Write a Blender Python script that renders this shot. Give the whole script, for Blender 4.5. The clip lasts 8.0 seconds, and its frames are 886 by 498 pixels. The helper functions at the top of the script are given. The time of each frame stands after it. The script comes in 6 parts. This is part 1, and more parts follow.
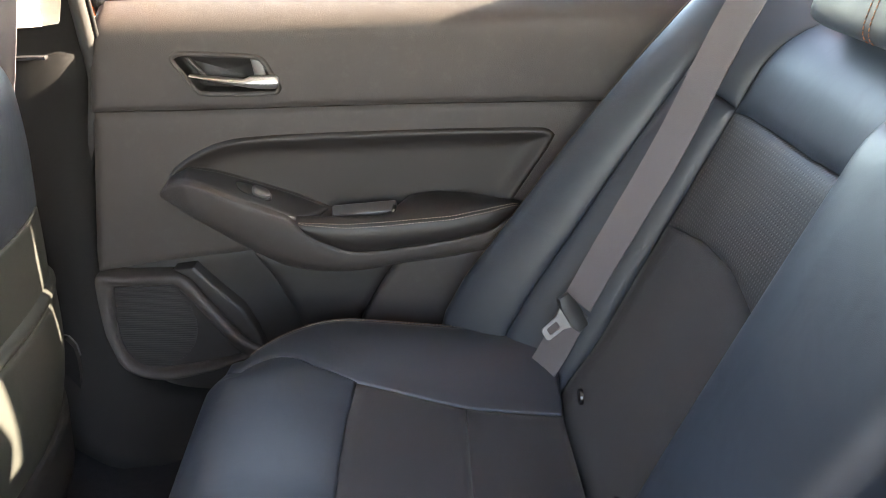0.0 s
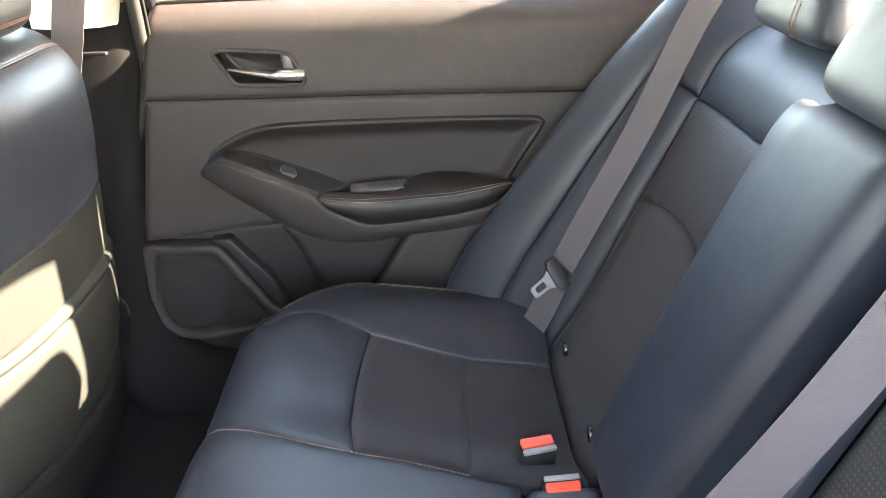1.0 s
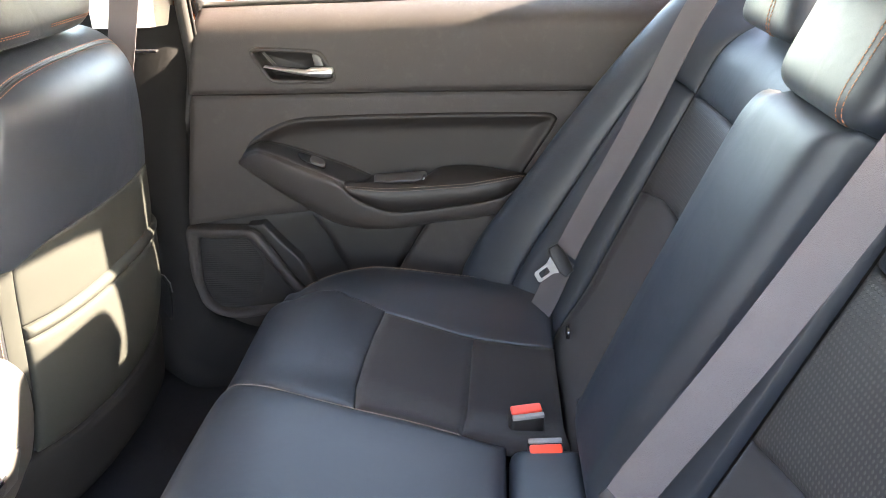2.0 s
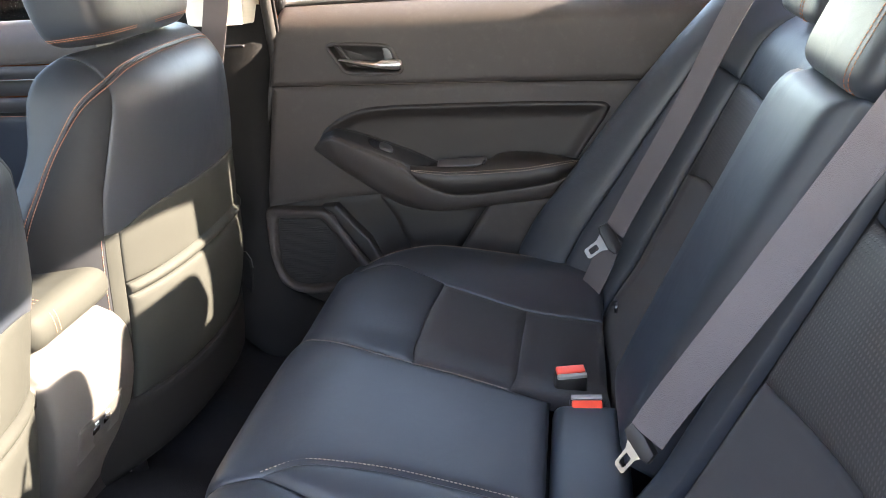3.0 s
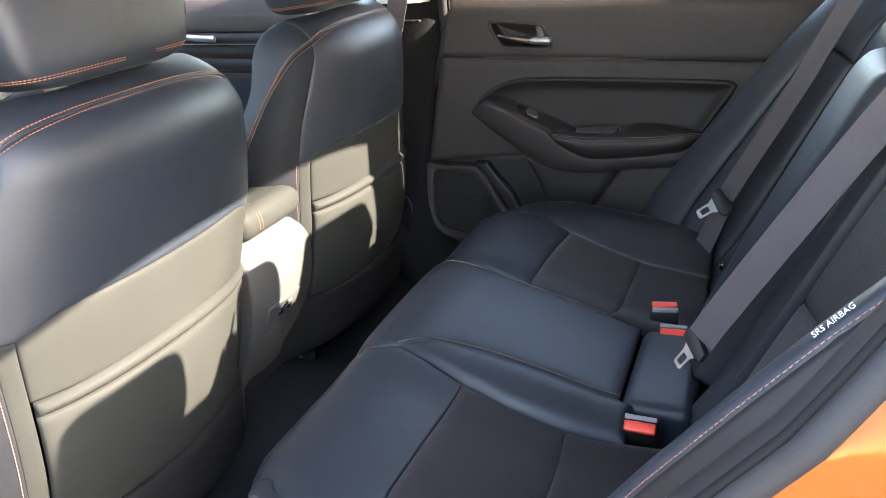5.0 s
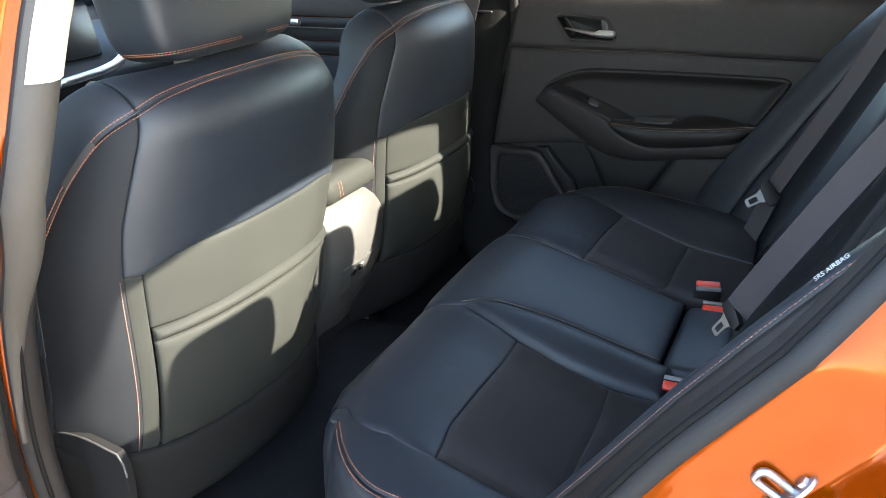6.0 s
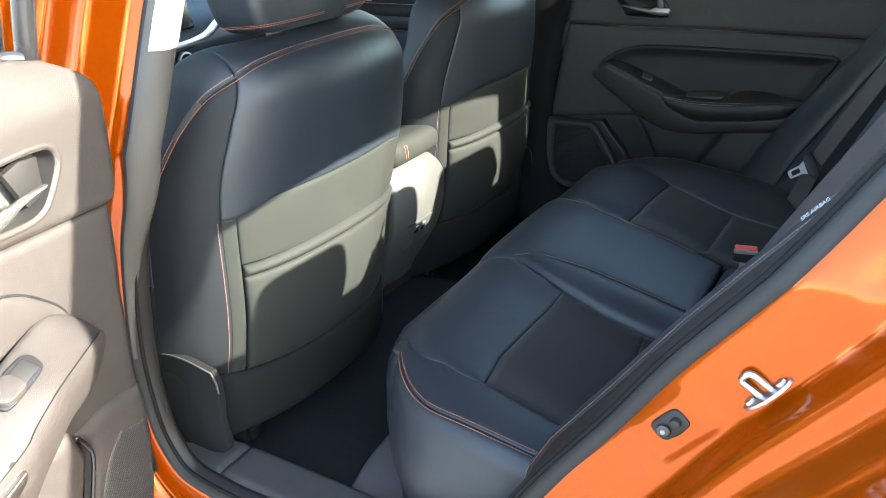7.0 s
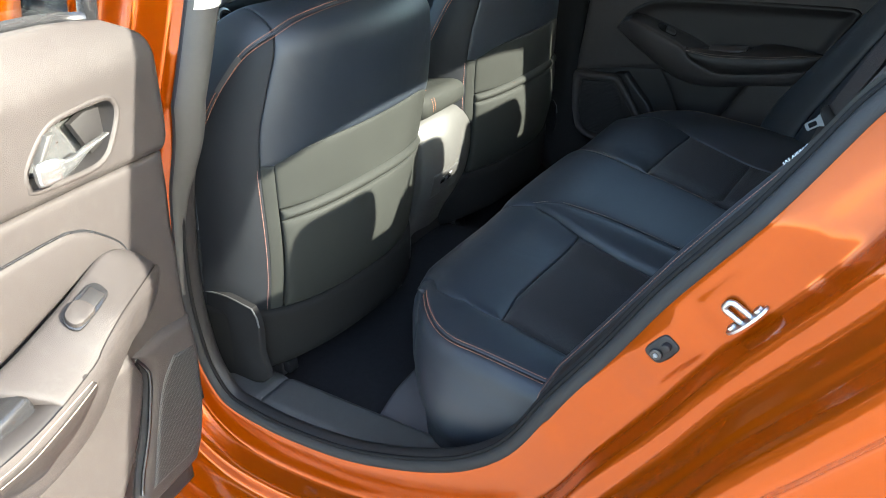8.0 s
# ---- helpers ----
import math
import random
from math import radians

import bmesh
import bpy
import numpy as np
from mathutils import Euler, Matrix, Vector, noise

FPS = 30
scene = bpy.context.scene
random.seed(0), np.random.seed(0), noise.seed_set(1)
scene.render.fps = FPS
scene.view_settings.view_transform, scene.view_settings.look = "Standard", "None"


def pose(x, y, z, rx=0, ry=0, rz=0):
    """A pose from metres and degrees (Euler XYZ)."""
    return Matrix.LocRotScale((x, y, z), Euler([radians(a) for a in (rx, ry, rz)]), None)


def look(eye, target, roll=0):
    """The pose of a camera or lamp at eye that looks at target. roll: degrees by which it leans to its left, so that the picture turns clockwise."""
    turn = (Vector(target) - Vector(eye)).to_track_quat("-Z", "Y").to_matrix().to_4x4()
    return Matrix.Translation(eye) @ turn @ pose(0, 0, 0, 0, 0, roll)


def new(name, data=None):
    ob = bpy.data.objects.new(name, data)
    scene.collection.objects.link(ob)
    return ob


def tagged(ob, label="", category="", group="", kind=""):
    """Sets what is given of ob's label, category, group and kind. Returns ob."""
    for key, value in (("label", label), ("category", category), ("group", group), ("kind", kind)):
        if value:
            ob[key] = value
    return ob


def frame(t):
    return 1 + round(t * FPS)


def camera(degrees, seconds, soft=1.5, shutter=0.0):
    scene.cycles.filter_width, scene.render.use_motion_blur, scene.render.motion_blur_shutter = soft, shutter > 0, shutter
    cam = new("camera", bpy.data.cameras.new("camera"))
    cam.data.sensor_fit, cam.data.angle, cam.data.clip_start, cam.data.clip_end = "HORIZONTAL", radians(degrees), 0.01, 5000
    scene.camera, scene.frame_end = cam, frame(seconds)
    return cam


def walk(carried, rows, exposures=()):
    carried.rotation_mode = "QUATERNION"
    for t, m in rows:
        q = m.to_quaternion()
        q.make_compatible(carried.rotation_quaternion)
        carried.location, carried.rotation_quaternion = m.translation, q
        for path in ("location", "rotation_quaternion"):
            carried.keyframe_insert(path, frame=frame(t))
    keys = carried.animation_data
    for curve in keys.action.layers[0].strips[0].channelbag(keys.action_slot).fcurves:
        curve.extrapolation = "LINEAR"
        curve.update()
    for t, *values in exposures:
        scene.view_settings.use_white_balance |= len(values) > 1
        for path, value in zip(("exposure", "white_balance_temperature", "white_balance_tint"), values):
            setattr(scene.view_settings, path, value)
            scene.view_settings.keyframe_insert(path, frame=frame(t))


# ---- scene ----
cam = camera(58.7, 8.0, soft=0.8)
PATH = [
    (0, (0.095, -0.486, 1.248), (0.157, 1.311, 0.372), -1.5),
    (0.5, (0.107, -0.575, 1.251), (0.145, 1.227, 0.384), -1.7),
    (1, (0.116, -0.666, 1.275), (0.128, 1.135, 0.406), -1.9),
    (2.5, (0.236, -0.82, 1.255), (-0.011, 0.995, 0.451), -3.1),
    (3, (0.242, -0.892, 1.253), (-0.083, 0.913, 0.455), -3.8),
    (3.5, (0.254, -0.987, 1.262), (-0.082, 0.81, 0.451), -3.6),
    (4, (0.273, -1.052, 1.264), (-0.08, 0.743, 0.456), -2.8),
    (4.5, (0.328, -1.106, 1.262), (-0.098, 0.672, 0.451), -1.5),
    (5, (0.377, -1.144, 1.263), (-0.35, 0.543, 0.47), -3.9),
    (5.2, (0.395, -1.155, 1.256), (-0.408, 0.504, 0.479), -4.1),
    (6.3, (0.433, -1.331, 1.292), (-0.425, 0.273, 0.461), -2.1),
    (6.5, (0.457, -1.354, 1.292), (-0.45, 0.219, 0.455), -2.6),
    (7, (0.494, -1.413, 1.309), (-0.473, 0.115, 0.455), -3.0),
    (7.5, (0.534, -1.449, 1.323), (-0.505, 0.015, 0.443), -4.2),
    (8, (0.559, -1.483, 1.335), (-0.455, -0.045, 0.384), -3.9),
]
walk(cam, [(t, look(eye, target, roll)) for t, eye, target, roll in PATH],
     exposures=[(0, 6.20, 8150, 16), (1, 6.26, 8100, 17), (2.5, 5.90, 7900, 18), (3, 5.68, 7800, 19), (4, 5.68, 7700, 21), (4.5, 5.60, 7500, 19), (5, 5.14, 7300, 18), (6.5, 4.54, 6700, 6), (7, 4.58, 6600, 5), (8, 4.20, 6500, 4)])

# ---- light ----
SUN_EL, SUN_AZ = 25.2, 8.1          # degrees: height, and turn from straight behind the car
world = bpy.data.worlds.new("sky")
scene.world = world
world.use_nodes = True
wn = world.node_tree.nodes
sky = wn.new("ShaderNodeTexSky")
sky.sky_type, sky.sun_disc = "NISHITA", False
sky.sun_elevation, sky.sun_rotation = radians(SUN_EL), radians(90 - SUN_AZ)
sky.air_density, sky.dust_density = 1.0, 1.4
wn["Background"].inputs["Strength"].default_value = 0.125
world.node_tree.links.new(sky.outputs["Color"], wn["Background"].inputs["Color"])
sun = new("sun", bpy.data.lights.new("sun", "SUN"))
sun.data.energy, sun.data.angle, sun.data.color = 2.8, radians(0.5), (1.0, 0.95, 0.84)
to_sun = Vector((math.cos(radians(SUN_EL)) * math.cos(radians(SUN_AZ)),
                 math.cos(radians(SUN_EL)) * math.sin(radians(SUN_AZ)), math.sin(radians(SUN_EL))))
sun.matrix_world = look(to_sun * 20, (0, 0, 0))


# ---- materials ----
def mat(name, colour, rough=0.5, metal=0.0, vary=0.15, scale=6.0, grain=0.0, grain_scale=900.0, coat=0.0,
        sheen=0.0, spec=0.5, cells=False, rough_vary=0.08, dust=0.0, wrinkle=0.0):
    m = bpy.data.materials.new(name)
    m.use_nodes = True
    n, l = m.node_tree.nodes, m.node_tree.links
    b = n["Principled BSDF"]
    b.inputs["Metallic"].default_value = metal
    b.inputs["Coat Weight"].default_value = coat
    b.inputs["Coat Roughness"].default_value = 0.03
    b.inputs["Sheen Weight"].default_value = sheen
    b.inputs["Specular IOR Level"].default_value = spec
    tc = n.new("ShaderNodeTexCoord")
    big = n.new("ShaderNodeTexNoise")
    big.inputs["Scale"].default_value, big.inputs["Detail"].default_value = scale, 6.0
    l.new(tc.outputs["Object"], big.inputs["Vector"])
    ramp = n.new("ShaderNodeValToRGB")
    c = Vector(colour)
    ramp.color_ramp.elements[0].position, ramp.color_ramp.elements[1].position = 0.3, 0.7
    ramp.color_ramp.elements[0].color = (*(c * (1 - vary)), 1)
    ramp.color_ramp.elements[1].color = (*(c * (1 + vary)), 1)
    l.new(big.outputs["Fac"], ramp.inputs["Fac"])
    l.new(ramp.outputs["Color"], b.inputs["Base Color"])
    rr = n.new("ShaderNodeMapRange")
    rr.inputs["To Min"].default_value, rr.inputs["To Max"].default_value = max(0.02, rough - rough_vary), min(1, rough + rough_vary)
    l.new(big.outputs["Fac"], rr.inputs["Value"])
    l.new(rr.outputs["Result"], b.inputs["Roughness"])
    if grain:
        tex = n.new("ShaderNodeTexVoronoi" if cells else "ShaderNodeTexNoise")
        tex.inputs["Scale"].default_value = grain_scale
        l.new(tc.outputs["Object"], tex.inputs["Vector"])
        bump = n.new("ShaderNodeBump")
        bump.inputs["Strength"].default_value, bump.inputs["Distance"].default_value = grain, 0.001
        l.new(tex.outputs["Distance" if cells else "Fac"], bump.inputs["Height"])
        l.new(bump.outputs["Normal"], b.inputs["Normal"])
        if wrinkle:
            soft = n.new("ShaderNodeTexNoise")
            soft.inputs["Scale"].default_value, soft.inputs["Detail"].default_value, soft.inputs["Distortion"].default_value = 13.0, 3.0, 0.6
            l.new(tc.outputs["Object"], soft.inputs["Vector"])
            fold = n.new("ShaderNodeBump")
            fold.inputs["Strength"].default_value, fold.inputs["Distance"].default_value = wrinkle, 0.012
            l.new(soft.outputs["Fac"], fold.inputs["Height"])
            l.new(fold.outputs["Normal"], bump.inputs["Normal"])
    if dust:
        fine = n.new("ShaderNodeTexNoise")
        fine.inputs["Scale"].default_value, fine.inputs["Detail"].default_value, fine.inputs["Roughness"].default_value = 48.0, 12.0, 0.75
        l.new(tc.outputs["Object"], fine.inputs["Vector"])
        dr = n.new("ShaderNodeMapRange")
        dr.inputs["From Min"].default_value, dr.inputs["From Max"].default_value, dr.inputs["To Max"].default_value = 0.52, 0.72, dust
        l.new(fine.outputs["Fac"], dr.inputs["Value"])
        mx = n.new("ShaderNodeMix")
        mx.data_type = "RGBA"
        l.new(ramp.outputs["Color"], mx.inputs["A"])
        mx.inputs["B"].default_value = (0.11, 0.105, 0.10, 1)
        l.new(dr.outputs["Result"], mx.inputs["Factor"])
        l.new(mx.outputs["Result"], b.inputs["Base Color"])
    return m


def glass_mat(name, tint):
    m = bpy.data.materials.new(name)
    m.use_nodes = True
    n, l = m.node_tree.nodes, m.node_tree.links
    n.remove(n["Principled BSDF"])
    clear, shine, mix, fres = (n.new("ShaderNode" + k) for k in ("BsdfTransparent", "BsdfGlossy", "MixShader", "Fresnel"))
    clear.inputs["Color"].default_value = (*tint, 1)
    shine.inputs["Roughness"].default_value = 0.02
    fres.inputs["IOR"].default_value = 1.45
    l.new(fres.outputs["Fac"], mix.inputs["Fac"])
    l.new(clear.outputs["BSDF"], mix.inputs[1])
    l.new(shine.outputs["BSDF"], mix.inputs[2])
    l.new(mix.outputs["Shader"], n["Material Output"].inputs["Surface"])
    return m


# dark post plastic made lighter to stand for sun on it
EDGE_M = mat("sunlit_edge_trim", (0.056, 0.053, 0.048), 0.7, vary=0.10, grain=0.3, grain_scale=900, spec=0.2)
LEATHER = mat("black_leather", (0.0094, 0.0125, 0.0176), 0.48, vary=0.12, wrinkle=0.13, grain=0.09, grain_scale=1300, cells=True, spec=0.42)
FABRIC = mat("charcoal_fabric", (0.0138, 0.0112, 0.0116), 0.85, vary=0.16, grain=0.7, grain_scale=1400, sheen=0.10, spec=0.15)
PLASTIC = mat("door_plastic", (0.0262, 0.0222, 0.0212), 0.54, vary=0.07, grain=0.5, grain_scale=1100, spec=0.25, dust=0.11)
PLASTIC_D = mat("dark_plastic", (0.0115, 0.0104, 0.0104), 0.55, vary=0.08, grain=0.25, grain_scale=1200, spec=0.30)
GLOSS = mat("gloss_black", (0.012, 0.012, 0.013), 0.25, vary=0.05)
CREAM = mat("cream_trim", (0.52, 0.48, 0.41), 0.75, vary=0.04, grain=0.3, grain_scale=900)
HEADLINER = mat("headliner_cloth", (0.45, 0.42, 0.37), 0.95, vary=0.04, grain=0.3, grain_scale=800)
CARPET = mat("black_carpet", (0.0125, 0.0120, 0.0130), 0.98, vary=0.18, scale=90, grain=1.0, grain_scale=700, spec=0.08)
RUBBER = mat("seal_rubber", (0.0165, 0.0160, 0.0160), 0.68, vary=0.1, grain=0.2, grain_scale=500, spec=0.22)
CHROME = mat("satin_chrome", (0.78, 0.77, 0.75), 0.30, metal=1.0, vary=0.03)
CHROME_S = mat("brushed_silver", (0.36, 0.36, 0.36), 0.24, metal=0.9, vary=0.04)
STEEL = mat("zinc_steel", (0.40, 0.40, 0.41), 0.33, metal=1.0, vary=0.1, scale=40)
WEB = mat("belt_webbing", (0.062, 0.054, 0.056), 0.7, vary=0.08, grain=0.6, grain_scale=1100, spec=0.3)
TONGUE_M = mat("dull_steel", (0.20, 0.19, 0.175), 0.40, metal=1.0, vary=0.12, scale=60)
RED = mat("red_button", (0.62, 0.05, 0.025), 0.4, vary=0.05)
THREAD = mat("orange_thread", (0.27, 0.100, 0.050), 0.7, vary=0.15, scale=80)
THREAD_P = mat("pink_thread", (0.24, 0.115, 0.08), 0.7, vary=0.15, scale=80)
DOOR_LEATHER = mat("dull_black_leather", (0.0105, 0.0085, 0.0080), 0.52, vary=0.12, grain=0.08, grain_scale=1300, cells=True, spec=0.30)
THREAD_W = mat("pale_thread", (0.20, 0.155, 0.12), 0.7, vary=0.15, scale=80)
WHITE = mat("white_print", (0.42, 0.42, 0.41), 0.6, vary=0.03)
GREY = mat("grey_plastic", (0.16, 0.155, 0.15), 0.45, vary=0.05)
MIDGREY = mat("mid_grey_plastic", (0.036, 0.035, 0.034), 0.4, vary=0.05)
PILLAR_M = mat("matt_pillar_plastic", (0.008, 0.0078, 0.008), 0.9, vary=0.08, grain=0.3, grain_scale=1200, spec=0.1)
CONCRETE = mat("concrete", (0.26, 0.25, 0.235), 0.9, vary=0.15, scale=1.5, grain=0.6, grain_scale=60)
PLATE_M = mat("switch_plate_plastic", (0.0095, 0.0095, 0.0105), 0.5, vary=0.06, grain=0.25, grain_scale=1200, spec=0.35)
CUP_M = mat("pull_cup_plastic", (0.032, 0.030, 0.030), 0.4, vary=0.05)
CONSOLE_M = mat("console_plastic", (0.042, 0.041, 0.039), 0.5, vary=0.05, grain=0.35, grain_scale=1100)
HEEL_M = mat("heel_trim_plastic", (0.055, 0.049, 0.050), 0.8, vary=0.12, grain=0.4, grain_scale=900, spec=0.2)
TYRE = mat("tyre_rubber", (0.02, 0.02, 0.02), 0.8)
GLASS = glass_mat("tinted_glass", (0.9, 0.93, 0.91))
# vinyl low on the seat backs, its colour darkened for the shade there
SHADE_M = mat("shaded_back_vinyl", (0.0068, 0.0066, 0.0064), 0.8, vary=0.10, grain=0.2, grain_scale=1200, spec=0.08)
# matt, darker copy of LEATHER; the shade on the seat flanks is in its colour
FLANK_M = mat("shaded_black_leather", (0.0070, 0.0078, 0.0094), 0.60, vary=0.12, wrinkle=0.10, grain=0.09, grain_scale=1300, cells=True, spec=0.20)
POCKET_M = mat("grey_green_vinyl", (0.0154, 0.0162, 0.0146), 0.64, vary=0.12, wrinkle=0.12, grain=0.12, grain_scale=1300, cells=True, spec=0.09)
SILL_M = mat("sill_plastic", (0.034, 0.033, 0.032), 0.55, vary=0.12, grain=0.4, grain_scale=1200, spec=0.3, dust=0.14)
PAINT = mat("orange_paint", (0.255, 0.042, 0.0005), 0.13, metal=0.52, vary=0.10, scale=3.0, grain=0.03, grain_scale=2500, wrinkle=0.12, coat=0.28, spec=0.15, rough_vary=0.05)



def holes_mat(name, colour, hole, pitch, share=0.6):
    """Sheet pierced with rows of small holes."""
    m = mat(name, colour, 0.55, vary=0.06, spec=0.4)
    n, l = m.node_tree.nodes, m.node_tree.links
    b = n["Principled BSDF"]
    tc = n.new("ShaderNodeTexCoord")
    v = n.new("ShaderNodeTexVoronoi")
    v.inputs["Scale"].default_value = 1.0 / pitch
    v.inputs["Randomness"].default_value = 0.12
    v.voronoi_dimensions = "2D"
    sep, com = n.new("ShaderNodeSeparateXYZ"), n.new("ShaderNodeCombineXYZ")
    l.new(tc.outputs["Object"], sep.inputs["Vector"])
    l.new(sep.outputs["Y"], com.inputs["X"])
    l.new(sep.outputs["Z"], com.inputs["Y"])
    l.new(com.outputs["Vector"], v.inputs["Vector"])
    r = n.new("ShaderNodeMapRange")
    r.inputs["From Min"].default_value, r.inputs["From Max"].default_value = share * 0.55, share * 0.75
    l.new(v.outputs["Distance"], r.inputs["Value"])
    mx = n.new("ShaderNodeMix")
    mx.data_type = "RGBA"
    mx.inputs["A"].default_value = (*hole, 1)
    src = b.inputs["Base Color"].links[0].from_socket
    l.new(src, mx.inputs["B"])
    l.new(r.outputs["Result"], mx.inputs["Factor"])
    l.new(mx.outputs["Result"], b.inputs["Base Color"])
    bump = n.new("ShaderNodeBump")
    bump.inputs["Strength"].default_value, bump.inputs["Distance"].default_value = 0.5, 0.001
    l.new(r.outputs["Result"], bump.inputs["Height"])
    l.new(bump.outputs["Normal"], b.inputs["Normal"])
    return m


SPEAKER_M = holes_mat("speaker_mesh", (0.045, 0.042, 0.040), (0.010, 0.010, 0.010), 0.0030, 0.75)
MESH = holes_mat("perforated_fabric", (0.0150, 0.0138, 0.0136), (0.036, 0.031, 0.028), 0.0055, 0.42)

# ---- building helpers ----
XF = [Matrix.Identity(4)]
BASE = {}


def thing(name, at, label, category, group="", kind=""):
    e = new(name)
    e.empty_display_size = 0.05
    w = XF[0] @ Vector(at)
    e.location = w
    BASE[e.name] = w
    return tagged(e, label, category, group, kind)


def part(name, verts, faces, material, parent=None, label="", smooth=True, kind=""):
    """One mesh from places in the closed, far-side layout, turned by XF and laid under its parent."""
    m = XF[0]
    base = BASE[parent.name] if parent else Vector()
    v = np.asarray(verts, float).reshape(-1, 3)
    v = v @ np.array(m.to_3x3()).T + np.array(m.translation) - np.array(base)
    if m.to_3x3().determinant() < 0:
        faces = [tuple(reversed(f)) for f in faces]
    me = bpy.data.meshes.new(name)
    me.from_pydata(v.tolist(), [], [tuple(int(i) for i in f) for f in faces])
    me.materials.append(material)
    if smooth:
        me.polygons.foreach_set("use_smooth", [True] * len(me.polygons))
    me.update()
    ob = new(name, me)
    if parent:
        ob.parent = parent
    BASE[ob.name] = base
    return tagged(ob, label, kind=kind)


def bpart(name, bm, material, parent=None, label="", smooth=True, angle=0.6):
    bmesh.ops.recalc_face_normals(bm, faces=bm.faces)
    bm.verts.index_update()
    ob = part(name, [v.co[:] for v in bm.verts], [[v.index for v in f.verts] for f in bm.faces], material, parent, label, smooth)
    bm.free()
    if smooth:
        ob.data.set_sharp_from_angle(angle=angle)
    return ob


def rbox(name, centre, size, r, material, parent=None, label="", turn=(0, 0, 0), seg=3, taper=1.0):
    """A box with rounded edges."""
    bm = bmesh.new()
    bmesh.ops.create_cube(bm, size=1)
    for v in bm.verts:
        k = taper if v.co.z > 0 else 1
        v.co = Vector((v.co.x * size[0] * k, v.co.y * size[1] * k, v.co.z * size[2]))
    bmesh.ops.bevel(bm, geom=bm.edges[:], offset=min(r, 0.49 * min(size)), segments=seg, affect="EDGES", profile=0.5)
    bmesh.ops.transform(bm, matrix=pose(*centre, *turn), verts=bm.verts)
    return bpart(name, bm, material, parent, label)


def spline(pts, n=60, closed=False):
    """Evenly spaced places on a smooth line through pts."""
    p = np.asarray(pts, float)
    q = np.vstack([p[-1], p, p[0], p[1]]) if closed else np.vstack([2 * p[0] - p[1], p, 2 * p[-1] - p[-2]])
    out = []
    for i in range(1, len(q) - 2):
        for t in np.linspace(0, 1, 16, endpoint=False):
            a, b, c, d = q[i - 1], q[i], q[i + 1], q[i + 2]
            out.append(0.5 * (2 * b + (c - a) * t + (2 * a - 5 * b + 4 * c - d) * t * t + (3 * b - a - 3 * c + d) * t ** 3))
    out.append(q[-2])
    return even(out, n)


def even(pts, n):
    p = np.asarray(pts, float)
    s = np.concatenate([[0], np.cumsum(np.linalg.norm(np.diff(p, axis=0), axis=1))])
    t = np.linspace(0, s[-1], n)
    return np.stack([np.interp(t, s, p[:, k]) for k in range(p.shape[1])], 1)


def at_steps(pts, u):
    p = np.asarray(pts, float)
    s = np.concatenate([[0], np.cumsum(np.linalg.norm(np.diff(p, axis=0), axis=1))])
    t = np.asarray(u) * s[-1]
    return np.stack([np.interp(t, s, p[:, k]) for k in range(p.shape[1])], 1)


def grid_faces(nu, nv, wrap=False):
    f = []
    for i in range(nu - 1):
        for j in range(nv if wrap else nv - 1):
            k = (j + 1) % nv
            f.append((i * nv + j, (i + 1) * nv + j, (i + 1) * nv + k, i * nv + k))
    return f


def steps(n):
    t = np.linspace(0, 1, n)
    return 0.5 * t + 0.5 * (0.5 - 0.5 * np.cos(np.pi * t))


def inside(x, y, poly):
    """Whether a place lies in an outline."""
    odd = False
    for (ax, ay), (bx, by) in zip(poly, np.roll(poly, -1, 0)):
        if (ay > y) != (by > y) and x < ax + (bx - ax) * (y - ay) / (by - ay):
            odd = not odd
    return odd


def grow(poly, d):
    """An outline moved outwards by d."""
    p = np.asarray(poly, float)
    t = np.roll(p, -1, 0) - np.roll(p, 1, 0)
    n = np.stack([t[:, 1], -t[:, 0]], 1) / (np.linalg.norm(t, axis=1, keepdims=True) + 1e-12)
    if (n * (p - p.mean(0))).sum() < 0:
        n = -n
    return p + n * d


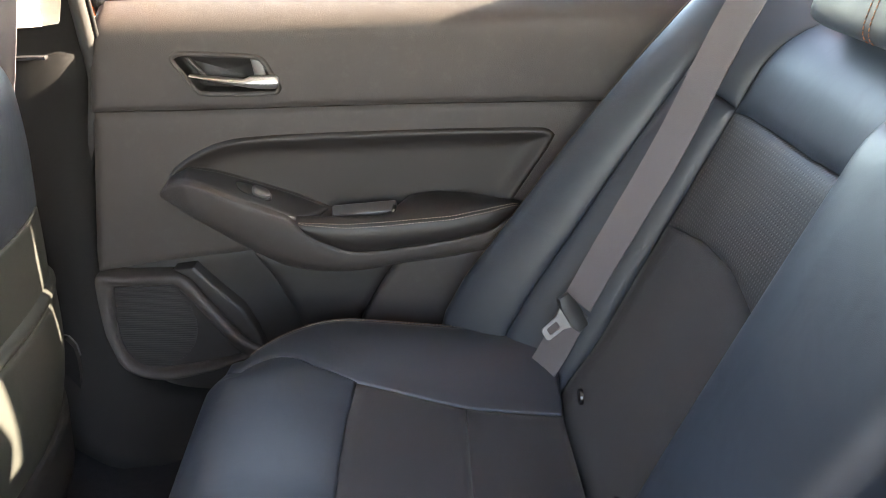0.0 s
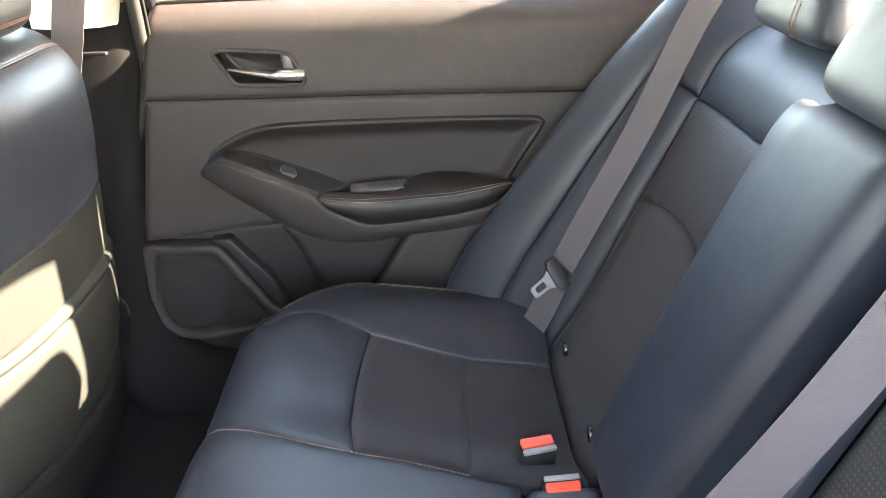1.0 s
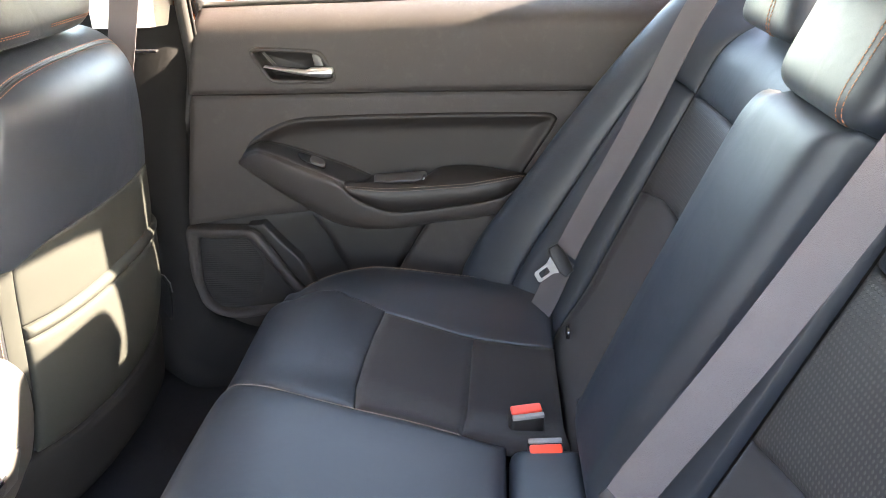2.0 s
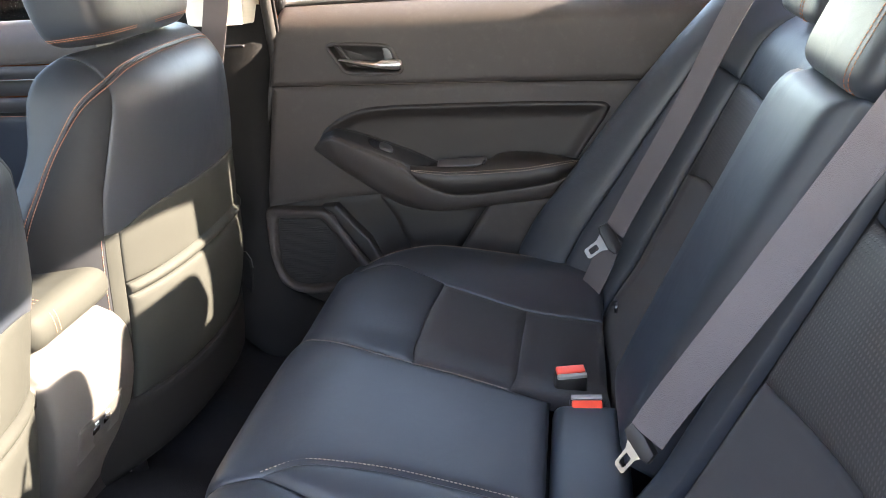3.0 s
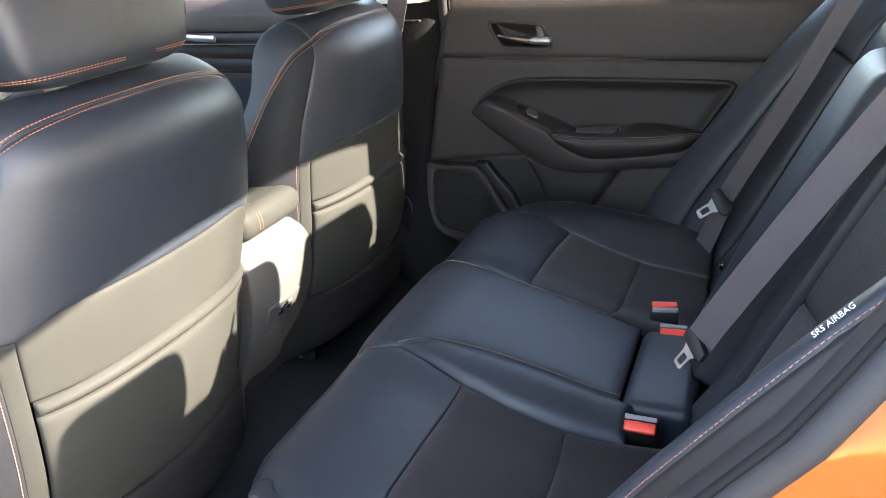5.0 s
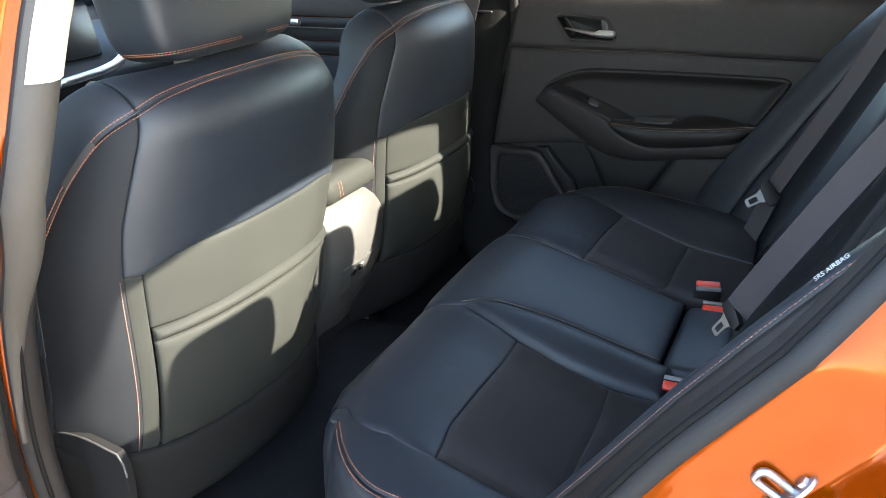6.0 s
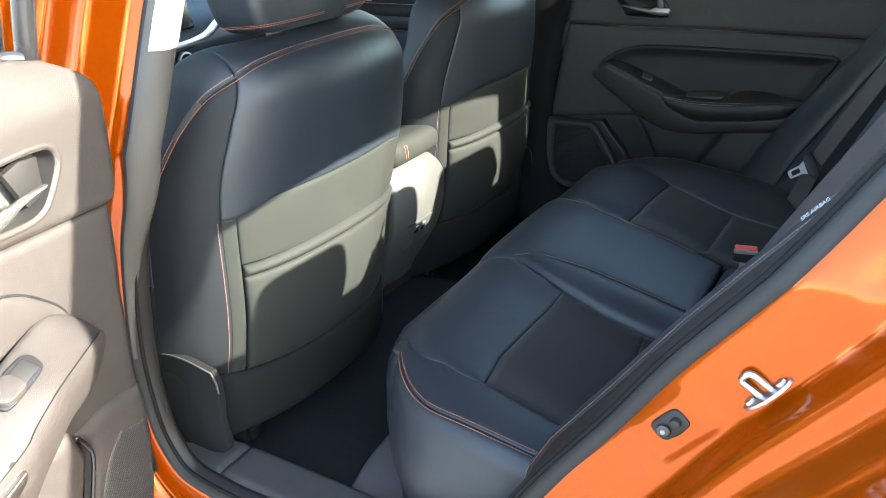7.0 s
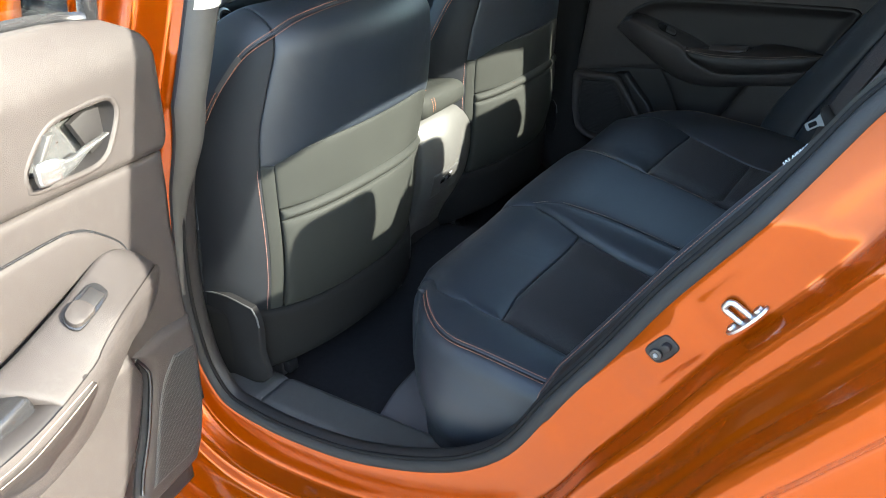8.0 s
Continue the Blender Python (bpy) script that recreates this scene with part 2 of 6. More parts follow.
def panel(name, low, right, high, left, surf, material, parent, groove=0.005, w=0.007, puff=0.0, n=(30, 30), out=1,
          skirt=0.014, label="", dish=0.0, hole=None):
    """A sewn or moulded panel: a patch between four lines on surf(a, b), with its edges drawn in and a skirt behind them."""
    u, v = steps(n[0]), steps(n[1])
    lo, hi, le, ri = at_steps(low, u), at_steps(high, u), at_steps(left, v), at_steps(right, v)
    U, V = u[:, None, None], v[None, :, None]
    ab = ((1 - V) * lo[:, None] + V * hi[:, None] + (1 - U) * le[None] + U * ri[None]
          - ((1 - U) * (1 - V) * lo[0] + U * (1 - V) * lo[-1] + (1 - U) * V * hi[0] + U * V * hi[-1]))
    a, b = ab[..., 0], ab[..., 1]
    h = 0.002
    P = surf(a, b)
    N = np.cross(surf(a + h, b) - surf(a - h, b), surf(a, b + h) - surf(a, b - h))
    N *= out / (np.linalg.norm(N, axis=-1, keepdims=True) + 1e-12)
    wid = np.linalg.norm(P[-1] - P[0], axis=-1)[None, :]
    hei = np.linalg.norm(P[:, -1] - P[:, 0], axis=-1)[:, None]
    du = np.minimum(u, 1 - u)[:, None] * wid
    dv = np.minimum(v, 1 - v)[None, :] * hei
    e = np.minimum(du, dv)
    d = -groove * np.exp(-(e / w) ** 1.4) + puff * (16 * (u * (1 - u))[:, None] * (v * (1 - v))[None, :]) ** 0.6
    d = d - dish * (1 - np.exp(-(e / 0.02) ** 2))
    Q = P + N * d[..., None]
    nu, nv = n
    faces = grid_faces(nu, nv)
    if hole is not None:
        faces = [f for f in faces if not inside(np.mean([a.flat[k] for k in f]), np.mean([b.flat[k] for k in f]), hole)]
    ring = [(i, 0) for i in range(nu)] + [(nu - 1, j) for j in range(1, nv)] + [(i, nv - 1) for i in range(nu - 2, -1, -1)] + [(0, j) for j in range(nv - 2, 0, -1)]
    verts = list(Q.reshape(-1, 3))
    k0 = len(verts)
    for i, j in ring:
        verts.append(Q[i, j] - N[i, j] * skirt)
    m = len(ring)
    for k in range(m):
        i, j = ring[k]
        i2, j2 = ring[(k + 1) % m]
        faces.append((i2 * nv + j2, i * nv + j, k0 + k, k0 + (k + 1) % m))
    if out < 0:
        faces = [tuple(reversed(f)) for f in faces]
    return part(name, verts, faces, material, parent, label)


def tube(name, pts, r, material, parent=None, label="", n=8, closed=False, flat=1.0, up=None):
    """A round or flattened bar along a line."""
    p = np.asarray(pts, float)
    m = len(p)
    tang = np.gradient(p, axis=0) if not closed else np.roll(p, -1, 0) - np.roll(p, 1, 0)
    tang /= np.linalg.norm(tang, axis=1, keepdims=True) + 1e-12
    ref = np.array(up if up is not None else (0.13, 0.21, 0.97))
    side = np.cross(tang, ref)
    side /= np.linalg.norm(side, axis=1, keepdims=True) + 1e-12
    nor = np.cross(side, tang)
    rr = np.broadcast_to(np.asarray(r, float), (m,))
    ang = np.linspace(0, 2 * np.pi, n, endpoint=False)
    V = (p[:, None] + rr[:, None, None] * (np.cos(ang)[None, :, None] * side[:, None] + flat * np.sin(ang)[None, :, None] * nor[:, None]))
    faces = grid_faces(m, n, True)
    faces = [tuple(reversed(f)) for f in faces]
    if closed:
        faces += [((m - 1) * n + (j + 1) % n, j + 0 if j + 1 == n else j + 1, j, (m - 1) * n + j) if False else ((m - 1) * n + j, (m - 1) * n + (j + 1) % n, (j + 1) % n, j) for j in range(n)]
    else:
        faces += [tuple(range(n)), tuple(reversed(range((m - 1) * n, m * n)))]
    return part(name, V.reshape(-1, 3), faces, material, parent, label)


def ribbon(name, pts, side, width, thick, material, parent, label=""):
    """A flat strap along a line, its width along side."""
    p = np.asarray(pts, float)
    s = np.broadcast_to(np.asarray(side, float), p.shape)
    t = np.gradient(p, axis=0)
    t /= np.linalg.norm(t, axis=1, keepdims=True)
    s = s - (s * t).sum(1, keepdims=True) * t
    s = s / np.linalg.norm(s, axis=1, keepdims=True)
    nn = np.cross(t, s)
    prof = [(-1, -1), (-0.93, -1), (0.93, -1), (1, -1), (1, 1), (0.93, 1), (0.6, 1.25), (-0.6, 1.25), (-0.93, 1), (-1, 1)]
    V = np.stack([p + s * (a * width / 2) + nn * (b * thick / 2) for a, b in prof], 1)
    m, n = len(p), len(prof)
    faces = grid_faces(m, n, True) + [tuple(range(n))[::-1], tuple(range((m - 1) * n, m * n))]
    return part(name, V.reshape(-1, 3), faces, material, parent, label, smooth=False)


def slab(name, outline, to3, depth, material, parent=None, label="", bevel=0.003, seg=2):
    """A flat plate from an outline; to3(a, b, d) lays it out, d running through its depth."""
    bm = bmesh.new()
    f = bm.faces.new([bm.verts.new(to3(a, b, 0)) for a, b in outline])
    top = bmesh.ops.extrude_face_region(bm, geom=[f])
    vs = [g for g in top["geom"] if isinstance(g, bmesh.types.BMVert)]
    for v, (a, b) in zip(sorted(vs, key=lambda q: q.index), outline):
        pass
    d = Vector(to3(outline[0][0], outline[0][1], depth)) - Vector(to3(outline[0][0], outline[0][1], 0))
    for v in vs:
        v.co += d
    if bevel:
        rim = [e for e in bm.edges if all(v in vs for v in e.verts)]
        bmesh.ops.bevel(bm, geom=rim, offset=bevel, segments=seg, affect="EDGES", profile=0.5)
    return bpart(name, bm, material, parent, label)


def stitches(pts, normal, material, parent, step=0.0056, dash=0.0040, r=0.0007, lift=0.0005, name="stitching", label=""):
    """A row of thread stitches along a line."""
    p = np.asarray(pts, float)
    s = np.concatenate([[0], np.cumsum(np.linalg.norm(np.diff(p, axis=0), axis=1))])
    nn = np.asarray(normal, float)
    verts, faces = [], []
    for d in np.arange(0, s[-1] - dash, step):
        a = np.array([np.interp(d, s, p[:, k]) for k in range(3)])
        b = np.array([np.interp(d + dash, s, p[:, k]) for k in range(3)])
        N = nn if nn.ndim == 1 else np.array([np.interp(d, s, nn[:, k]) for k in range(3)])
        N = N / np.linalg.norm(N)
        S = np.cross(b - a, N)
        S /= np.linalg.norm(S) + 1e-12
        k = len(verts)
        mid = (a + b) / 2
        for c, w in ((a, 0.5), (mid, 1.0), (b, 0.5)):
            for x, y in ((-1, -1), (1, -1), (0.7, 1), (-0.7, 1)):
                verts.append(c + S * x * r * (0.6 + 0.4 * w) + N * (lift + y * r * w))
        for q in (0, 4):
            for j in range(4):
                faces.append((k + q + j, k + q + (j + 1) % 4, k + q + 4 + (j + 1) % 4, k + q + 4 + j))
        faces += [(k + 3, k + 2, k + 1, k), (k + 8, k + 9, k + 10, k + 11)]
    return part(name, verts, faces, material, parent, label)


def sm(e0, e1, x):
    t = np.clip((x - e0) / (e1 - e0), 0, 1)
    return t * t * (3 - 2 * t)


def line(a, b, n=2):
    return [tuple(np.array(a) + (np.array(b) - np.array(a)) * k / (n - 1)) for k in range(n)]


MIRROR = Matrix.Diagonal((1, -1, 1, 1))

# ---- ground ----
def ground():
    n = 41
    g = np.linspace(-1, 1, n)
    g = np.sign(g) * (np.abs(g) ** 3) * 400
    X, Y = np.meshgrid(g, g, indexing="ij")
    ob = part("ground", np.stack([X, Y, 0 * X], -1).reshape(-1, 3), grid_faces(n, n), CONCRETE, kind="structure")
    tagged(ob, "pale concrete paving under the parked car", "ground")


ground()

# ---- the car's shell ----
LOOP = [(-0.428, 1.18), (-0.460, 0.95), (-0.517, 0.80), (-0.555, 0.62), (-0.557, 0.50), (-0.541, 0.42), (-0.492, 0.355),
        (-0.40, 0.332), (-0.232, 0.342), (-0.10, 0.376), (0.015, 0.424), (0.09, 0.474), (0.148, 0.535), (0.209, 0.633),
        (0.283, 0.74), (0.345, 0.837), (0.399, 0.91), (0.446, 0.973), (0.487, 1.034), (0.522, 1.09), (0.548, 1.15),
        (0.545, 1.20), (0.50, 1.255), (0.40, 1.305), (0.2, 1.345), (0.0, 1.36), (-0.2, 1.355), (-0.34, 1.325), (-0.40, 1.26)]
NL = 360
LOOPS = spline(LOOP, NL + 1, closed=True)[:-1]
LT = np.roll(LOOPS, -1, 0) - np.roll(LOOPS, 1, 0)
LT /= np.linalg.norm(LT, axis=1, keepdims=True)
LN = np.stack([LT[:, 1], -LT[:, 0]], 1)
if ((LN * (LOOPS - LOOPS.mean(0))).sum(1) < 0).mean() > 0.5:
    LN = -LN


def side_y(z, y0):
    """The body's side leans in above the belt line."""
    return y0 - np.clip(z - 0.97, 0, 1) * 0.34


SEAL_IN = [np.zeros(NL)]


def ring(d, y):
    """A line round the door opening, d outside it; the near side's seal stands further in."""
    q = LOOPS + LN * (d - SEAL_IN[0] * (1 - sm(0.012, 0.05, d)))[:, None]
    return np.stack([q[:, 0], side_y(q[:, 1], y), q[:, 1]], 1)


def loft_rings(name, rings, material, parent, label=""):
    n = len(rings[0])
    verts = np.concatenate(rings)
    faces = []
    for i in range(len(rings) - 1):
        for j in range(n):
            k = (j + 1) % n
            faces.append((i * n + j, i * n + k, (i + 1) * n + k, (i + 1) * n + j))
    return part(name, verts, faces, material, parent, label)


def outer_ring(x0, x1, z0, z1, y):
    """The outside edge of a side panel, met from the opening's loop."""
    q = LOOPS + LN * 0.21
    c = np.array([0.0, 0.85])
    out = []
    for p in q:
        d = p - c
        k = min((x1 - c[0]) / d[0] if d[0] > 0 else (x0 - c[0]) / d[0] if d[0] < 0 else 9,
                (z1 - c[1]) / d[1] if d[1] > 0 else (z0 - c[1]) / d[1] if d[1] < 0 else 9)
        k = max(k, 1.01)
        out.append((c[0] + d[0] * k, c[1] + d[1] * k))
    q = np.array(out)
    return np.stack([q[:, 0], side_y(q[:, 1], y), q[:, 1]], 1)


def body_side(car, near):
    SEAL_IN[0] = near * 0.022 * sm(-1.0, -0.1, LN[:, 0]) * sm(1.16, 1.06, LOOPS[:, 1])
    rear = ((0.0, 0.728), (0.010, 0.738), (0.028, 0.742), (0.056, 0.744), (0.062, 0.749), (0.066, 0.765), (0.070, 0.783), (0.076, 0.790),
            (0.088, 0.794), (0.096, 0.797), (0.101, 0.803), (0.106, 0.818), (0.112, 0.834), (0.116, 0.839), (0.119, 0.848), (0.121, 0.872))
    post = ((0.0, 0.728), (0.010, 0.737), (0.022, 0.741), (0.030, 0.745), (0.034, 0.754), (0.040, 0.775), (0.046, 0.796), (0.052, 0.804),
            (0.066, 0.807), (0.078, 0.809), (0.090, 0.811), (0.100, 0.813), (0.108, 0.816), (0.114, 0.824), (0.118, 0.838), (0.121, 0.872))
    w = (sm(-0.55, -0.85, LN[:, 0]) * sm(0.40, 0.52, LOOPS[:, 1]))[:, None]
    rings = [ring(*p) * w + ring(*q) * (1 - w) for p, q in zip(spline(post, 56), spline(rear, 56))]
    # shallow pressings in the jamb's face round the switch and the striker
    for r in rings:
        along = (r[:, 0] - 0.336) * 0.64 + (r[:, 2] - 0.79) * 0.77
        across = (r[:, 0] - 0.336) * 0.77 - (r[:, 2] - 0.79) * 0.64
        for a0, a1, c0, c1, h in ((-0.045, 0.045, -0.022, 0.030, 0.0028), (-0.235, -0.075, -0.010, 0.040, -0.0030), (0.075, 0.190, -0.020, 0.036, 0.0030), (0.235, 0.36, -0.014, 0.034, -0.0026)):
            r[:, 1] += h * sm(a0 - 0.007, a0 + 0.007, along) * sm(a1 + 0.007, a1 - 0.007, along) * sm(c0 - 0.006, c0 + 0.006, across) * sm(c1 + 0.006, c1 - 0.006, across)
    loft_rings("door_jamb", rings, PAINT, car, "glossy orange painted door jamb")
    fender = outer_ring(-0.62, 1.05, 0.20, 1.455, 0.915)
    loft_rings("side_panel", [ring(0.121, 0.872), ring(0.1225, 0.884), ring(0.127, 0.890), ring(0.140, 0.895), ring(0.150, 0.897), ring(0.154, 0.895), ring(0.160, 0.889), ring(0.168, 0.885), ring(0.178, 0.887), ring(0.20, 0.889), fender], PAINT, car,
               "orange metallic rear side panel")
    seal = ring(0.004, 0.728)
    tube("door_seal", seal, 0.0125, RUBBER, car, "grey rubber door seal", n=10, closed=True, up=(0, 1, 0))
    tube("seal_lip", ring(-0.010, 0.729), 0.0035, PILLAR_M, car, "dark lip of the door seal", n=6, closed=True, up=(0, 1, 0))
    if near:
        sel = [i for i in range(NL) if LN[i, 0] < -0.5 and 0.60 < LOOPS[i, 1] < 1.27]
        sel = sorted(sel, key=lambda i: LOOPS[i, 1])
        rows = [ring(dd, yy) for dd, yy in ((-0.002, 0.7425), (-0.012, 0.7405), (-0.022, 0.728), (-0.026, 0.714), (-0.024, 0.702), (-0.016, 0.690))]
        # the pale strip narrows downward to follow where the sunlight fades
        thin = sm(0.60, 1.00, LOOPS[:, 1])[:, None]
        rows = [(r * (0.15 + 0.85 * thin) + rows[0] * (0.85 - 0.85 * thin))[sel] for r in rows]
        cap = [k for k, i in enumerate(sel) if LOOPS[i, 1] > 1.11]
        proud = [r[cap] + np.array([0.003, 0, 0]) for r in rows[1:]]
        part("pillar_edge_cap", np.concatenate(proud), grid_faces(len(proud), len(cap)), CREAM, car, "cream upper end of the post trim")
        part("pillar_edge_trim", np.concatenate(rows), grid_faces(len(rows), len(sel)), EDGE_M, car, "inner edge trim of the door post, sunlight painted in as lighter grey")
        loft_rings("opening_trim", [ring(-0.003, 0.735), ring(-0.011, 0.725), ring(-0.016, 0.714), ring(-0.013, 0.704), ring(0.012, 0.692)], PLASTIC_D, car, "dark grey inner opening trim")


def roof_shell(car):
    def roof(h, w):
        def f(a, b):
            z = h - 0.09 * (np.abs(b) / 0.6) ** 3.5 - 0.09 * (np.abs(a - 0.0) / 0.9) ** 2.6
            return np.stack([a, b * w, z], -1)
        return f
    box = ([(-0.75, -0.6), (0.76, -0.6)], [(0.76, -0.6), (0.76, 0.6)], [(-0.75, 0.6), (0.76, 0.6)], [(-0.75, -0.6), (-0.75, 0.6)])
    panel("roof_panel", *box, roof(1.505, 1.02), PAINT, car, skirt=0.02, label="orange painted roof")
    panel("headliner", *box, roof(1.455, 0.99), HEADLINER, car, out=-1, skirt=0.01, label="beige cloth headliner")


def window_sheet(name, corners, car, label):
    a, b, c, d = [np.array(p, float) for p in corners]
    n = 12
    u = np.linspace(0, 1, n)[:, None, None]
    v = np.linspace(0, 1, n)[None, :, None]
    P = (1 - u) * (1 - v) * a + u * (1 - v) * b + u * v * c + (1 - u) * v * d
    bow = np.cross(b - a, d - a)
    bow /= np.linalg.norm(bow)
    P = P + bow * 0.03 * (16 * u * (1 - u) * v * (1 - v))
    V = np.concatenate([P.reshape(-1, 3), (P - bow * 0.004).reshape(-1, 3)])
    f = grid_faces(n, n)
    faces = f + [tuple(q + n * n for q in reversed(t)) for t in f]
    edge = [i * n for i in range(n)] + [(n - 1) * n + j for j in range(1, n)] + [i * n + n - 1 for i in range(n - 2, -1, -1)] + [j for j in range(n - 2, 0, -1)]
    for k in range(len(edge)):
        p, q = edge[k], edge[(k + 1) % len(edge)]
        faces.append((p, q, q + n * n, p + n * n))
    ob = part(name, V, faces, GLASS, car, label)
    ob.visible_shadow = False
    return ob


def pillar(name, pts, widths, depth, material, car, label=""):
    """A tapering trim post: its middle line, its width along the car and its thickness."""
    p = spline(pts, 24)
    w = np.interp(np.linspace(0, 1, 24), np.linspace(0, 1, len(widths)), widths)
    prof = [(-1, 1), (-0.92, 0.25), (-0.7, -0.2), (-0.3, -0.42), (0.3, -0.42), (0.7, -0.2), (0.92, 0.25), (1, 1)]
    V = np.stack([p + np.stack([a * w / 2, b * depth + 0 * w, 0 * w], 1) for a, b in prof], 1)
    n = len(prof)
    return part(name, V.reshape(-1, 3), grid_faces(24, n, True) + [tuple(range(n))[::-1], tuple(range(23 * n, 24 * n))], material, car, label)


def wheel(car, x, y):
    w = None
    bm = bmesh.new()
    prof = [(0.20, -0.09), (0.29, -0.105), (0.325, -0.085), (0.33, 0.0), (0.325, 0.085), (0.29, 0.105), (0.20, 0.09)]
    rim = [(0.02, 0.03), (0.06, 0.06), (0.15, 0.04), (0.20, 0.088), (0.205, 0.0), (0.20, -0.088), (0.02, -0.07)]
    out = []
    for nm, pr, m in (("tyre", prof, TYRE), ("rim", rim, STEEL)):
        n = 36
        V = [(x + r * math.cos(2 * math.pi * k / n), y + s * (1 if y > 0 else -1), 0.33 + r * math.sin(2 * math.pi * k / n)) for k in range(n) for r, s in pr]
        w = part(nm, V, grid_faces(n, len(pr)) + [((n - 1) * len(pr) + j, j, j + 1, (n - 1) * len(pr) + j + 1) for j in range(len(pr) - 1)], m, w or car)
    bm.free()


def striker(car):
    """The door catch bolted to the jamb, with the black bump stop below it."""
    base = Vector((0.424, 0.748, 0.858))
    ax, out = Vector((0.64, 0.0, 0.77)), Vector((-0.80, 0.10, 0.56)).normalized()
    up = out.cross(ax).normalized()
    def at(a, b, d):
        return tuple(base + (ax * a + up * b + out * d) * 0.84)
    oval = [(0.034 * math.cos(t), 0.015 * math.sin(t)) for t in np.linspace(0, 2 * math.pi, 28, endpoint=False)]
    plate = slab("striker_plate", oval, at, 0.004, STEEL, car, "zinc plated striker plate", bevel=0.001)
    u = [at(-0.008, 0, 0.002), at(-0.008, 0, 0.026), at(-0.0055, 0, 0.032), at(0.0, 0, 0.033), at(0.0055, 0, 0.032), at(0.008, 0, 0.026), at(0.008, 0, 0.002)]
    tube("striker_loop", spline(u, 30), 0.0036, STEEL, plate, n=10, up=tuple(up))
    for s in (-1, 1):
        hexa = [(s * 0.022 + 0.0065 * math.cos(t), 0.0065 * math.sin(t)) for t in np.linspace(0, 2 * math.pi, 6, endpoint=False)]
        slab("bolt", hexa, lambda a, b, d: at(a, b, 0.004 + d), 0.004, STEEL, plate, bevel=0.0008)
    c2 = Vector((0.336, 0.7405, 0.79))
    up = Vector((-0.78, 0, 0.62))
    def at2(a, b, d):
        return tuple(c2 + (ax * a + up * b) * 0.80 + Vector((0, 1, 0)) * d)
    sq = [(0.026 * np.sign(math.cos(t)) * abs(math.cos(t)) ** 0.5, 0.0165 * np.sign(math.sin(t)) * abs(math.sin(t)) ** 0.5) for t in np.linspace(0, 2 * math.pi, 28, endpoint=False)]
    stop = slab("door_switch", sq, at2, 0.007, PLASTIC_D, car, "black plastic door switch with white plunger", bevel=0.003)
    for a, r, h, m in ((-0.011, 0.0095, 0.011, GLOSS), (0.012, 0.007, 0.014, PLASTIC_D)):
        disc = [(a + r * math.cos(t), r * math.sin(t)) for t in np.linspace(0, 2 * math.pi, 20, endpoint=False)]
        slab("plunger", disc, at2, h, m, stop, bevel=0.002)
    disc = [(-0.011 + 0.0036 * math.cos(t), 0.0036 * math.sin(t)) for t in np.linspace(0, 2 * math.pi, 16, endpoint=False)]
    slab("plunger", disc, at2, 0.013, GREY, stop, "pale plunger tip", bevel=0.001)


